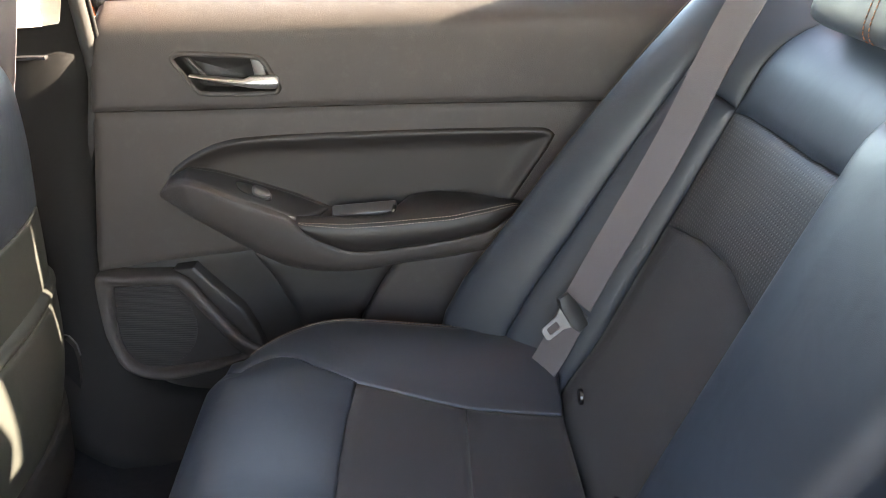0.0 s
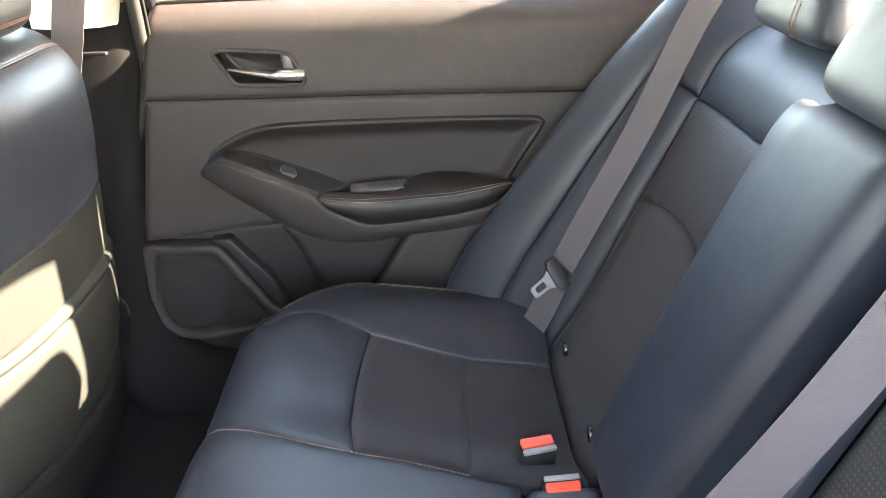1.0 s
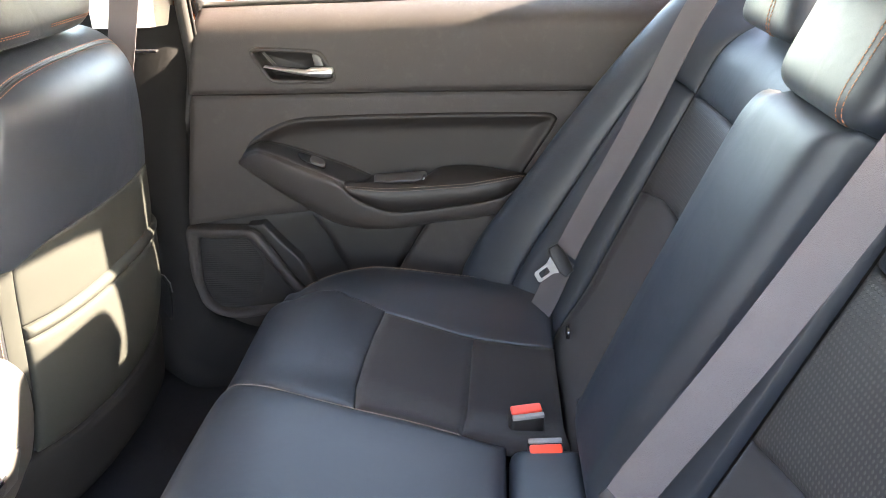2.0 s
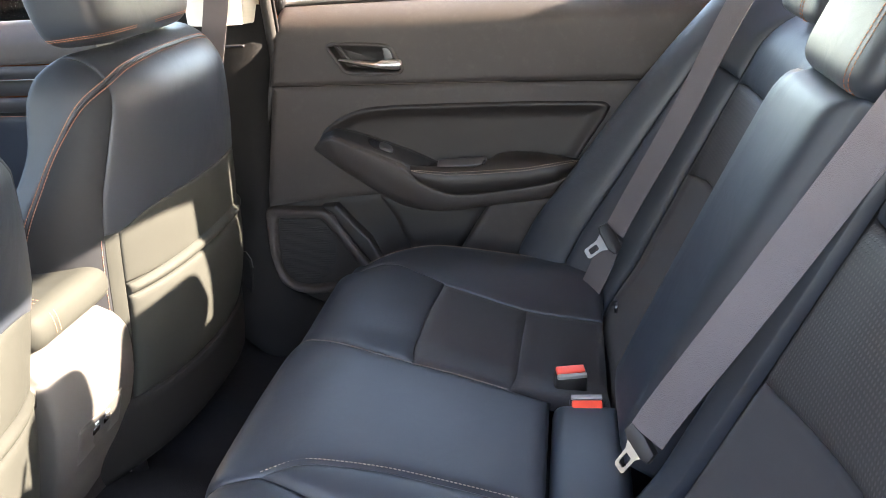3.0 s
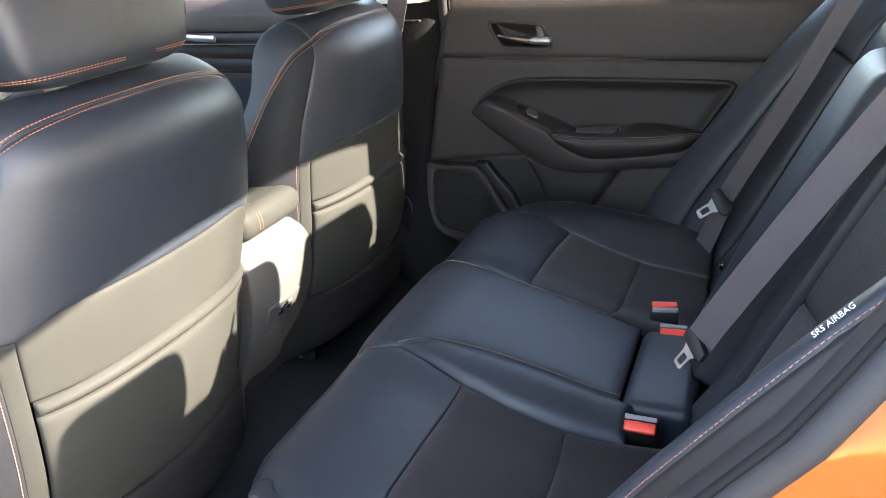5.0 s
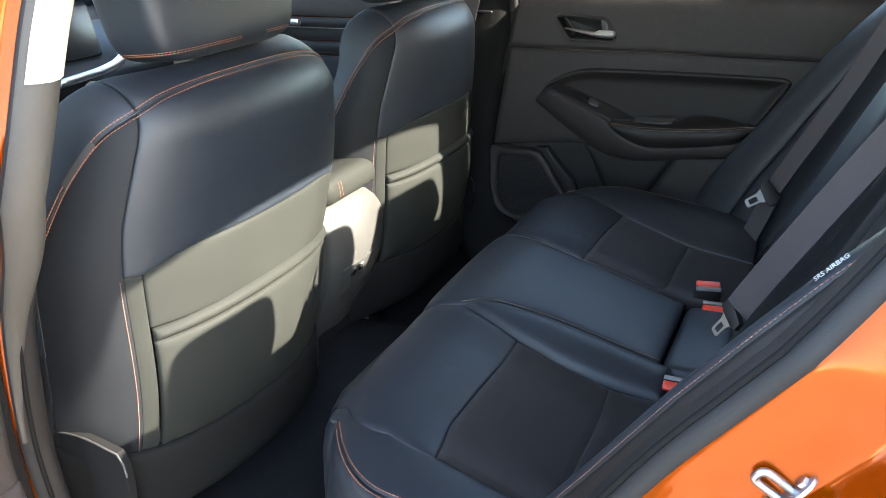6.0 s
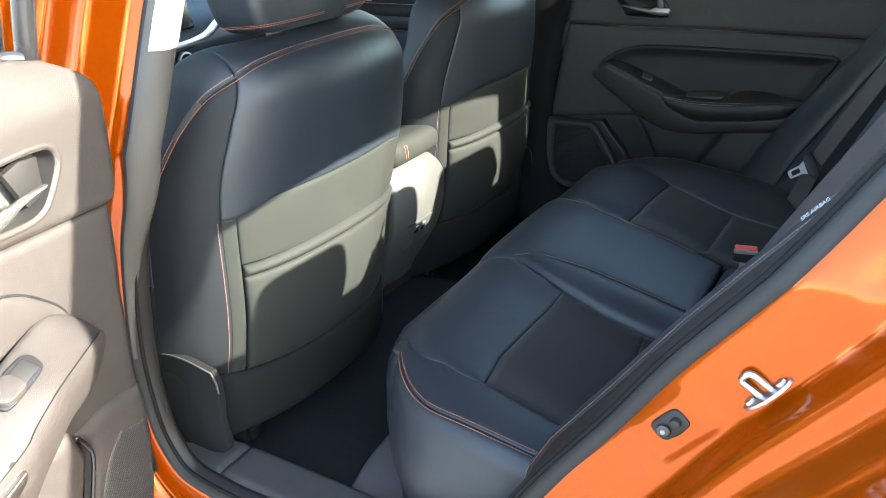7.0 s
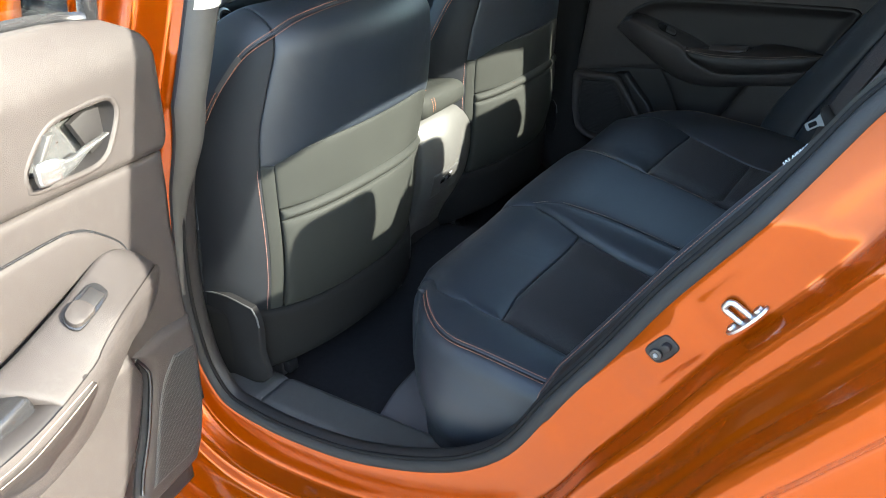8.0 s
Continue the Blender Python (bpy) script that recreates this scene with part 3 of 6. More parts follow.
SHEAR = Matrix(((1, 0.052, 0, 0.052 * 0.73), (0, 1, 0, 0), (0, 0, 1, 0), (0, 0, 0, 1)))   # the far side sits a little further back
car = thing("car_body", (0, 0, 0.0), "orange metallic sedan body with its rear door open", "car")
for near in (False, True):
    XF[0] = MIRROR if near else SHEAR
    body_side(car, near)
    if near:
        striker(car)
    M = XF[0]
    if not near:
        XF[0] = Matrix.Identity(4)
    low = [(-0.62, 0.73, 0.36), (-0.615, 0.73, 0.60), (-0.58, 0.725, 0.80), (-0.53, 0.70, 0.95), (-0.505, 0.662, 1.06)] if near else None
    if not near:
        e = spline([(-0.372, 1.090), (-0.384, 1.010), (-0.418, 0.840), (-0.436, 0.720), (-0.447, 0.610), (-0.446, 0.520), (-0.425, 0.450), (-0.385, 0.410), (-0.320, 0.390), (-0.20, 0.385), (-0.06, 0.395), (0.06, 0.43)], 70)
        t = np.gradient(e, axis=0)
        t /= np.linalg.norm(t, axis=1, keepdims=True)
        t = np.stack([t[:, 1], -t[:, 0]], 1)
        foot = sm(0.62, 0.42, e[:, 1])
        rows = []
        for dd, yy, sink in ((0.002, 0.745, 0.0), (0.0, 0.722, 0.0), (0.003, 0.706, 0.0), (0.012, 0.694, 0.0), (0.030, 0.686, 0.010), (0.055, 0.680, 0.024), (0.080, 0.676, 0.045), (0.105, 0.672, 0.060), (0.150, 0.672, 0.060), (0.23, 0.680, 0.060)):
            k = np.interp(dd, [0, 0.105, 0.15, 0.23], [1.0, 0.80, 0.75, 0.55])
            q = e + t * (dd * (1 - foot * (1 - k)))[:, None]
            rows.append(np.stack([q[:, 0], yy - sink * foot, q[:, 1]], 1))
        part("pillar_trim_lower", np.concatenate(rows), grid_faces(len(rows), 70), PILLAR_M, car, "dark grey lower pillar and sill trim")
        rbox("pillar_slot", (-0.470, 0.668, 1.015), (0.095, 0.012, 0.006), 0.002, GLOSS, car, "thin slot across the pillar trim")
    else:
        pillar("pillar_trim_lower", low, [0.11, 0.09, 0.085, 0.08], 0.018, PILLAR_M, car, "dark grey lower pillar trim")
    up = [(-0.484, 0.655, 1.062), (-0.455, 0.617, 1.18), (-0.425, 0.575, 1.34), (-0.40, 0.53, 1.42)] if near else [(-0.478, 0.678, 1.058), (-0.450, 0.640, 1.18), (-0.420, 0.58, 1.34), (-0.40, 0.53, 1.42)]
    pillar("pillar_trim_upper", up, [0.08, 0.08, 0.08, 0.09] if near else [0.165, 0.155, 0.14, 0.13], 0.045, CREAM, car, "cream upper pillar trim")
    XF[0] = M
    tube("roof_rail_trim", spline([(-0.85, 0.60, 1.37), (-0.4, 0.575, 1.41), (0.1, 0.57, 1.425), (0.45, 0.575, 1.405), (0.68, 0.585, 1.36)], 40), [0.05] * 40, CREAM, car, "cream roof rail trim", n=12)
    k = 0.03 * near
    pillar("rear_pillar_trim", [(0.86, 0.590 - k, 1.02), (0.84, 0.572 - k, 1.12), (0.80, 0.552 - k, 1.22), (0.76, 0.530 - k, 1.31), (0.72, 0.510 - k, 1.40)], [0.40, 0.36, 0.30, 0.24, 0.20], 0.10, CREAM, car, "cream rear pillar trim")
    # front of the body side
    def skin(a, b):
        return np.stack([a, side_y(b, 0.88) + 0.018 * np.sin((b - 0.2) * 3.4), b], -1)
    panel("front_door_skin", [(-1.62, 0.24), (-0.635, 0.24)], [(-0.635, 0.24), (-0.60, 1.0)], [(-1.62, 0.98), (-0.60, 1.0)], [(-1.62, 0.24), (-1.62, 0.98)], skin, PAINT, car, out=-1, label="orange front door outer panel")
    window_sheet("front_door_glass", [(-1.55, 0.86, 0.985), (-0.60, 0.85, 1.0), (-0.50, 0.69, 1.40), (-0.95, 0.69, 1.38)], car, "tinted front door glass")
    tube("belt_moulding", spline([(-1.6, 0.893, 0.985), (-1.1, 0.897, 0.995), (-0.6, 0.893, 1.002)], 20), 0.008, CHROME, car, "chrome window moulding", flat=1.6)
    pillar("windscreen_pillar", [(-1.62, 0.74, 0.98), (-1.3, 0.70, 1.16), (-0.95, 0.65, 1.35), (-0.72, 0.60, 1.43)], [0.16, 0.13, 0.12, 0.12], 0.05, PAINT, car)
    for x in (1.0, -1.8):
        wheel(car, x, 0.79)
XF[0] = Matrix.Identity(4)
roof_shell(car)
window_sheet("rear_window", [(1.34, -0.58, 1.03), (1.34, 0.58, 1.03), (0.75, 0.53, 1.43), (0.75, -0.53, 1.43)], car, "tinted rear window")
window_sheet("windscreen", [(-1.62, 0.66, 1.0), (-1.62, -0.66, 1.0), (-0.75, -0.56, 1.43), (-0.75, 0.56, 1.43)], car, "windscreen")
rbox("tail", (1.72, 0, 0.66), (1.36, 1.76, 0.72), 0.14, PAINT, car, "orange boot and rear bumper", seg=4)
rbox("nose", (-2.25, 0, 0.60), (1.30, 1.76, 0.72), 0.16, PAINT, car, "orange bonnet and front bumper", seg=4)
rbox("parcel_shelf", (0.99, 0, 1.005), (0.72, 1.30, 0.05), 0.012, PLASTIC_D, car, "dark parcel shelf")


def carpet(a, b):
    hump = 0.055 * np.exp(-((b - 0.02) / 0.15) ** 4)
    return np.stack([a, b, 0.315 + hump + 0.006 * np.sin(a * 9 + b * 5) * np.cos(b * 11)], -1)


panel("floor_carpet", [(-1.75, -0.66), (0.3, -0.66)], [(0.3, -0.66), (0.3, 0.72)], [(-1.75, 0.72), (0.3, 0.72)], [(-1.75, -0.66), (-1.75, 0.72)], carpet, CARPET, car, n=(70, 60), label="black floor carpet")
for s in (-1,):
    XF[0] = MIRROR
    def sill(a, b):
        return np.stack([a, b, 0.372 + 0.0 * a + 0.05 * sm(-0.12, 0.15, a) - 0.05 * sm(0.625, 0.585, b) - 0.012 * sm(0.69, 0.72, b)], -1)
    panel("sill_plate", [(-0.60, 0.58), (-0.455, 0.58)], [(-0.455, 0.58), (-0.455, 0.722)], [(-0.60, 0.722), (-0.455, 0.722)], [(-0.60, 0.58), (-0.60, 0.722)], sill, SILL_M, car, label="dark grey sill cover")
    panel("sill_plate", [(-0.453, 0.58), (0.16, 0.58)], [(0.16, 0.58), (0.16, 0.722)], [(-0.453, 0.722), (0.16, 0.722)], [(-0.453, 0.58), (-0.453, 0.722)], sill, SILL_M, car, label="dark grey sill cover")
XF[0] = Matrix.Identity(4)


def heel_trim(a, b):
    return np.stack([a, b, 0.338 + 0.03 * sm(-0.66, -0.52, b) + 0 * a], -1)


panel("heel_trim", [(-0.235, -0.655), (-0.05, -0.655)], [(-0.05, -0.655), (-0.05, -0.42)], [(-0.25, -0.42), (-0.05, -0.42)], [(-0.235, -0.655), (-0.25, -0.42)], heel_trim, HEEL_M, car, groove=0.004, n=(16, 20), label="grey plastic heel trim under the rear seat")


# ---- rear seat ----
YC = -0.015
F_OUT = ([-0.30, -0.21, -0.18, -0.12, 0.0, 0.16, 0.30, 0.36], [0.605, 0.612, 0.618, 0.622, 0.588, 0.53, 0.508, 0.505])
F_MID = ([-0.30, -0.21, -0.17, -0.1, 0.0, 0.2, 0.36], [0.62, 0.625, 0.63, 0.632, 0.612, 0.563, 0.55])
F_EDGE = ([-0.30, -0.21, -0.15, 0.0, 0.15, 0.36], [0.59, 0.60, 0.612, 0.603, 0.582, 0.57])


def smooth_interp(x, tab):
    return (np.interp(x - 0.03, *tab) + np.interp(x - 0.015, *tab) + np.interp(x, *tab) + np.interp(x + 0.015, *tab) + np.interp(x + 0.03, *tab)) / 5


def cushion(a, b):
    """The cushion's skin; a runs back from the front face over the roll, b across, past 0.6 down the outer side."""
    c = np.maximum(a, -0.165)
    u = np.abs(b)
    uu = np.minimum(u, 0.60)
    zm, zo, ze = smooth_interp(c, F_MID), smooth_interp(c, F_OUT), smooth_interp(c, F_EDGE)
    wm, we = sm(0.26, 0.12, uu), sm(0.43, 0.58, uu)
    z = zo * (1 - wm) * (1 - we) + zm * wm + ze * we * (1 - wm)
    R = 0.045
    th = np.clip((-0.165 - a) / R, 0, np.pi / 2)
    more = np.maximum((-0.165 - a) - R * np.pi / 2, 0)
    x = np.where(a < -0.165, -0.165 - R * np.sin(th) + more * 0.12, a)
    dz = R * (1 - np.cos(th)) + more
    R2 = 0.04
    corner = 0.13 * np.clip((-0.02 - c) / 0.16, 0, 1) ** 2
    th2 = np.clip((u - 0.60) / R2, 0, np.pi / 2)
    more2 = np.maximum(u - 0.60 - R2 * np.pi / 2, 0)
    y = np.minimum(u, 0.60) - corner * sm(0.40, 0.60, u) + R2 * np.sin(th2) + 0.02 * np.sin(np.clip(more2 / 0.16, 0, 1) * np.pi)
    dz2 = R2 * (1 - np.cos(th2)) + more2
    return np.stack([x, YC + np.sign(b) * y, z - dz - dz2 * (1 - np.clip(dz / 0.3, 0, 1))], -1)


def backrest(y, z):
    """The seat back's face, leaning back, its outer ends coming forward as bolsters."""
    u = np.abs(y - YC)
    base = 0.335 + 0.436 * (z - 0.52) - 0.05 * sm(0.62, 0.50, z) * 0.3
    base = base + 0.012 * np.cos(np.clip((u - 0.33) / 0.2, -1, 1) * np.pi / 2)
    front = np.interp(z, [0.44, 0.53, 0.59, 0.653, 0.76, 0.865, 0.941, 1.004, 1.089, 1.15], [0.115, 0.12, 0.135, 0.168, 0.245, 0.318, 0.376, 0.426, 0.50, 0.56])
    t = sm(0.50, 0.64, u)
    x = base * (1 - t) + front * t
    seat = sm(0.12, 0.18, u) * sm(0.60, 0.52, u)
    roll, early = np.clip(z - 1.06, 0, 0.2), np.clip(z - 1.0, 0, 0.2)
    x = x + 4.0 * (early ** 2 * seat + roll ** 2 * (1 - seat))
    return np.stack([x, y, z - 3.4 * early ** 2 * seat - 1.2 * roll ** 2 * (1 - seat)], -1)


def rear_seat():
    seat = thing("rear_bench_seat", (0.1, 0, 0.31), "black leather rear bench seat with charcoal fabric inserts and orange stitching", "car seat")
    def P(pts):
        return [(x, y) for x, y in pts]
    # cushion
    mid_l = [(-0.40, 0.185), (-0.20, 0.190), (-0.147, 0.179), (-0.078, 0.158), (0.0, 0.147), (0.073, 0.144), (0.149, 0.135), (0.21, 0.124)]
    mid_r = [(-0.40, -0.180), (-0.20, -0.172), (-0.135, -0.154), (-0.071, -0.121), (0.009, -0.110), (0.091, -0.107), (0.21, -0.107)]
    panel("centre_cushion", mid_r, line((0.21, -0.107), (0.21, 0.124), 8), mid_l, line((-0.40, -0.18), (-0.40, 0.185), 8), cushion, LEATHER, seat, groove=0.005, puff=0.006, n=(60, 40), label="black leather centre seat cushion")
    for s in (1, -1):
        o = s
        def S(p):
            return [(x, o * y) for x, y in p]
        if s < 0:
            # the near part has a rounded bolster between its insert and the centre
            tip = (-0.135, 0.154)
            inner_b = [tip, (-0.089, 0.168), (-0.012, 0.189), (0.068, 0.199), (0.151, 0.196), (0.235, 0.186)]
            stitch_l = [tip, (-0.10, 0.130), (-0.071, 0.120), (0.009, 0.109), (0.091, 0.106), (0.21, 0.106), (0.235, 0.108)]
            panel("inner_bolster", S(stitch_l), S(line((0.235, 0.108), (0.235, 0.186), 6)), S(inner_b), S([tip, (-0.1349, 0.1541)]), cushion, LEATHER, seat, groove=0.006, puff=0.012, n=(50, 22), out=1, label="rounded black leather inner bolster")
            front_in = [(-0.40, 0.18), (-0.20, 0.172), tip, (-0.089, 0.168), (-0.010, 0.190)]
            ins_front = [(-0.010, 0.190), (-0.014, 0.25), (-0.017, 0.33), (-0.019, 0.43), (-0.003, 0.512)]
            front_out = [(-0.40, 0.560), (-0.26, 0.566), (-0.19, 0.580), (-0.15, 0.576), (-0.08, 0.518), (-0.003, 0.512)]
            seam = [(0.151, 0.196), (0.154, 0.30), (0.154, 0.42), (0.152, 0.520)]
            rear_in, rear_out = (0.30, 0.175), (0.30, 0.520)
            out_mid = [(-0.003, 0.512), (0.066, 0.516), (0.152, 0.520)]
        else:
            stitch_l = mid_l[1:]
            front_in = mid_l[:5]
            ins_front = [(0.0, 0.147), (-0.012, 0.22), (-0.012, 0.30), (-0.008, 0.38), (0.0, 0.464)]
            front_out = [(-0.40, 0.560), (-0.26, 0.566), (-0.19, 0.585), (-0.15, 0.568), (-0.12, 0.545), (-0.06, 0.488), (0.0, 0.464)]
            seam = [(0.149, 0.135), (0.153, 0.25), (0.154, 0.34), (0.157, 0.459)]
            rear_in, rear_out = (0.30, 0.12), (0.30, 0.459)
            out_mid = [(0.0, 0.464), (0.077, 0.461), (0.157, 0.459)]
        panel("front_roll", S(front_in), S(ins_front), S(front_out), S(line((-0.40, front_in[0][1]), (-0.40, 0.56), 6)), cushion, LEATHER, seat, groove=0.0035, puff=0.003, n=(44, 40), out=1, label="black leather cushion front roll")
        panel("insert_front", S(line(ins_front[0], seam[0], 8) if s < 0 else mid_l[4:7]), S(seam), S(out_mid), S(ins_front), cushion, FABRIC, seat, groove=0.006, puff=0.004, n=(34, 40), out=1, label="charcoal fabric cushion insert")
        panel("insert_rear", S([seam[0], rear_in]), S([rear_in, rear_out]), S([seam[-1], rear_out]), S(seam), cushion, FABRIC, seat, groove=0.006, puff=0.004, n=(26, 34), out=1, label="charcoal fabric cushion insert")
        out_in = [(-0.192, 0.5785)] + front_out[3:-1] + out_mid + [rear_out]
        out_out = [(-0.185, 0.612), (-0.10, 0.612), (0.05, 0.612), (0.30, 0.612)]
        panel("outer_bolster", S(out_in), S(line(rear_out, (0.30, 0.612), 6)), S(out_out), S(line((-0.192, 0.5785), (-0.185, 0.612), 6)), cushion, LEATHER, seat, groove=0.0025, puff=0.0, n=(50, 26), out=1, label="black leather cushion side roll")
        out_side = [(-0.165, 0.612), (-0.10, 0.612), (0.05, 0.612), (0.30, 0.612)]
        panel("cushion_side", S(out_side), S(line((0.30, 0.612), (0.30, 0.90), 6)), S(line((-0.165, 0.90), (0.30, 0.90), 6)), S(line((-0.165, 0.612), (-0.165, 0.90), 6)), cushion, LEATHER, seat, groove=0.003, n=(40, 26), out=1, label="black leather cushion side with orange stitching")
        zc = np.array([0.602, 0.598, 0.588, 0.57, 0.54, 0.50, 0.45, 0.40, 0.35, 0.312])
        rc = np.array([0.008, 0.022, 0.034, 0.043, 0.049, 0.052, 0.055, 0.052, 0.047, 0.042])
        tube("cushion_corner", np.stack([np.full(10, -0.163), np.full(10, YC + o * 0.471), zc], 1), rc, LEATHER, seat, "rounded black leather cushion corner", n=28, up=(1, 0, 0))
        for k, q in ((0.6075, THREAD), (0.6175, THREAD)):
            pts = cushion(np.linspace(-0.158, 0.28, 90), np.full(90, o * k))
            stitches(pts, (pts[1] - pts[0]) * 0 + np.array([0, o * 0.75, 0.66]), q if o < 0 else THREAD_W, seat, r=0.0007 if o < 0 else 0.0005, label="orange thread")
        pts = cushion(*np.array([(a, o * (b - 0.006)) for a, b in spline(stitch_l[:-1], 60)]).T)
        stitches(pts, (0, 0, 1), THREAD_W, seat, r=0.0007)
    # front face below the roll
    def face(a, b):
        return np.stack([-0.195 + 0.0 * a - 0.02 * (b - 0.33), YC + a, b], -1)
    panel("valance", line((-0.38, 0.32), (0.38, 0.32), 6), line((0.38, 0.32), (0.38, 0.50), 4), line((-0.38, 0.50), (0.38, 0.50), 6), line((-0.38, 0.32), (-0.38, 0.50), 4), face, LEATHER, seat, out=-1)
    rbox("cushion_core", (0.08, YC, 0.41), (0.44, 1.04, 0.17), 0.03, PLASTIC_D, seat)
    rbox("centre_pad", (0.267, -0.012, 0.505), (0.108, 0.245, 0.115), 0.02, LEATHER, seat, "black leather pad behind the centre cushion", seg=4)
    # backrest
    for s in (1, -1):
        inn = 0.155 if s > 0 else -0.132
        YO = YC + s * (0.520 if s > 0 else 0.505)
        YB = YC + s * 0.648
        top = 1.145
        low = [(inn, 0.46), (YO, 0.46)]
        arc = [(inn, 0.765), (inn + (YO - inn) * 0.3, 0.785), (inn + (YO - inn) * 0.55, 0.80), (inn + (YO - inn) * 0.8, 0.797), (YO, 0.785)]
        up = [(inn, 0.955), (inn + (YO - inn) * 0.5, 0.945), (YO, 0.948)]
        bk = backrest
        panel("back_lower", low, line((YO, 0.46), (YO, 0.785), 6), arc, line((inn, 0.46), (inn, 0.765), 6), bk, FABRIC, seat, groove=0.006, puff=0.006, n=(34, 34), out=-1, label="charcoal fabric back insert")
        panel("back_middle", arc, line((YO, 0.785), (YO, 0.948), 6), up, line((inn, 0.765), (inn, 0.955), 6), bk, MESH, seat, groove=0.006, puff=0.006, n=(34, 24), out=-1, label="perforated charcoal fabric back insert")
        panel("back_upper", up, line((YO, 0.948), (YO, top), 6), line((inn, top), (YO, top), 6), line((inn, 0.955), (inn, top), 6), bk, LEATHER, seat, groove=0.006, puff=0.008, n=(34, 28), out=-1, label="black leather upper back")
        sb = YC + s * (0.578 if s > 0 else 0.572)
        panel("bolster_inner", line((YO, 0.46), (YO, 0.952), 10), [(YO, 0.952), (sb, 0.985)], line((sb, 0.46), (sb, 0.985), 10), line((YO, 0.46), (sb, 0.46), 4), bk, LEATHER, seat, groove=0.005, puff=0.003, n=(50, 18), out=-1)
        panel("bolster_top", line((YO, 0.952), (YO, top), 6), line((YO, top), (sb, top), 4), line((sb, 0.985), (sb, top), 6), [(YO, 0.952), (sb, 0.985)], bk, LEATHER, seat, groove=0.004, puff=0.003, n=(24, 18), out=-1)
        panel("bolster_outer", line((sb, 0.46), (sb, top), 10), line((sb, top), (YB, top), 4), line((YB, 0.46), (YB, top), 10), line((sb, 0.46), (YB, 0.46), 4), bk, LEATHER, seat, groove=0.005, puff=0.004, n=(50, 18), out=-1, label="black leather side bolster")
        # outer flank of the bolster, with stitching on its edge
        def flank(a, b):
            e = backrest(np.full_like(a, YB), b)
            return np.stack([e[..., 0] + a * 0.93, e[..., 1] + s * (0.012 * np.sin(np.clip(a / 0.05, 0, 1) * np.pi / 2) + a * 0.35), e[..., 2] - a * 0.3], -1)
        panel("bolster_flank", line((0.001, 0.50), (0.001, top), 10), line((0.001, top), (0.16, top), 4), line((0.16, 0.50), (0.16, top), 10), line((0.001, 0.50), (0.16, 0.50), 4), flank, DOOR_LEATHER, seat, groove=0.004, n=(50, 16), out=-s, label="matt black leather bolster flank")
        zz = np.linspace(0.53, 1.12, 110)
        pts = flank(np.full(110, 0.0012), zz)
        stitches(pts, (-0.6, s, 0.3), THREAD_P if s < 0 else THREAD_W, seat, step=0.0052, dash=0.0040, r=0.0006 if s < 0 else 0.0004, label="orange thread")
    board = lambda a, b: backrest(a, b) + np.array([0.035, 0, -0.01])
    panel("back_board", line((-0.69, 0.34), (0.67, 0.34), 8), line((0.67, 0.34), (0.67, 1.10), 8), line((-0.69, 1.10), (0.67, 1.10), 8), line((-0.69, 0.34), (-0.69, 1.10), 8), board, PLASTIC_D, seat, out=-1, n=(40, 20))
    # the wide strip between the centre pad and the near part, split line
    bk = backrest
    panel("back_strip", [(-0.13, 0.46), (-0.075, 0.46)], line((-0.075, 0.46), (-0.085, 1.145), 8), [(-0.13, 1.145), (-0.085, 1.145)], line((-0.13, 0.46), (-0.13, 1.145), 8), lambda a, b: bk(a, b) + np.array([-0.022, 0, 0.004]), LEATHER, seat, groove=0.012, w=0.016, puff=0.006, n=(18, 40), out=-1, label="black leather back strip beside the split line")
    def pad(a, b):
        q = bk(a, b)
        return q + np.array([-0.062, 0, 0.0])
    panel("centre_back", [(-0.030, 0.575), (0.180, 0.575)], line((0.180, 0.575), (0.196, 1.06), 8), [(-0.062, 1.06), (0.196, 1.06)], line((-0.030, 0.575), (-0.062, 1.06), 8), pad, LEATHER, seat, groove=0.022, w=0.013, puff=0.008, n=(40, 50), out=-1, skirt=0.06, label="raised black leather centre back pad")
    return seat


bench = rear_seat()


def headrest_ring(centre, size, turn, lat, m=120, taper=0.08):
    """One level line of a headrest's rounded block."""
    f = lambda c, e: math.copysign(abs(c) ** e, c)
    V = []
    for j in range(m):
        t = 2 * math.pi * j / m
        Z = f(math.sin(lat), 0.40)
        X = f(math.cos(lat), 0.34) * f(math.cos(t), 0.42)
        Y = f(math.cos(lat), 0.32) * f(math.sin(t), 0.32) * (1 + taper * Z)
        V.append((X * size[0] / 2, Y * size[1] / 2, Z * size[2] / 2))
    return (np.array(V) @ np.array(pose(0, 0, 0, 0, turn, 0).to_3x3()).T) + np.array(centre)


def headrest(name, centre, size, parent, turn=12, mats=LEATHER, taper=0.08):
    n, m = 36, 48
    V = np.concatenate([headrest_ring(centre, size, turn, -math.pi / 2 + math.pi * i / (n - 1), m, taper) for i in range(n)])
    h = part(name, V, [tuple(reversed(f)) for f in grid_faces(n, m, True)], mats, parent, "black leather headrest with orange stitching")
    return h


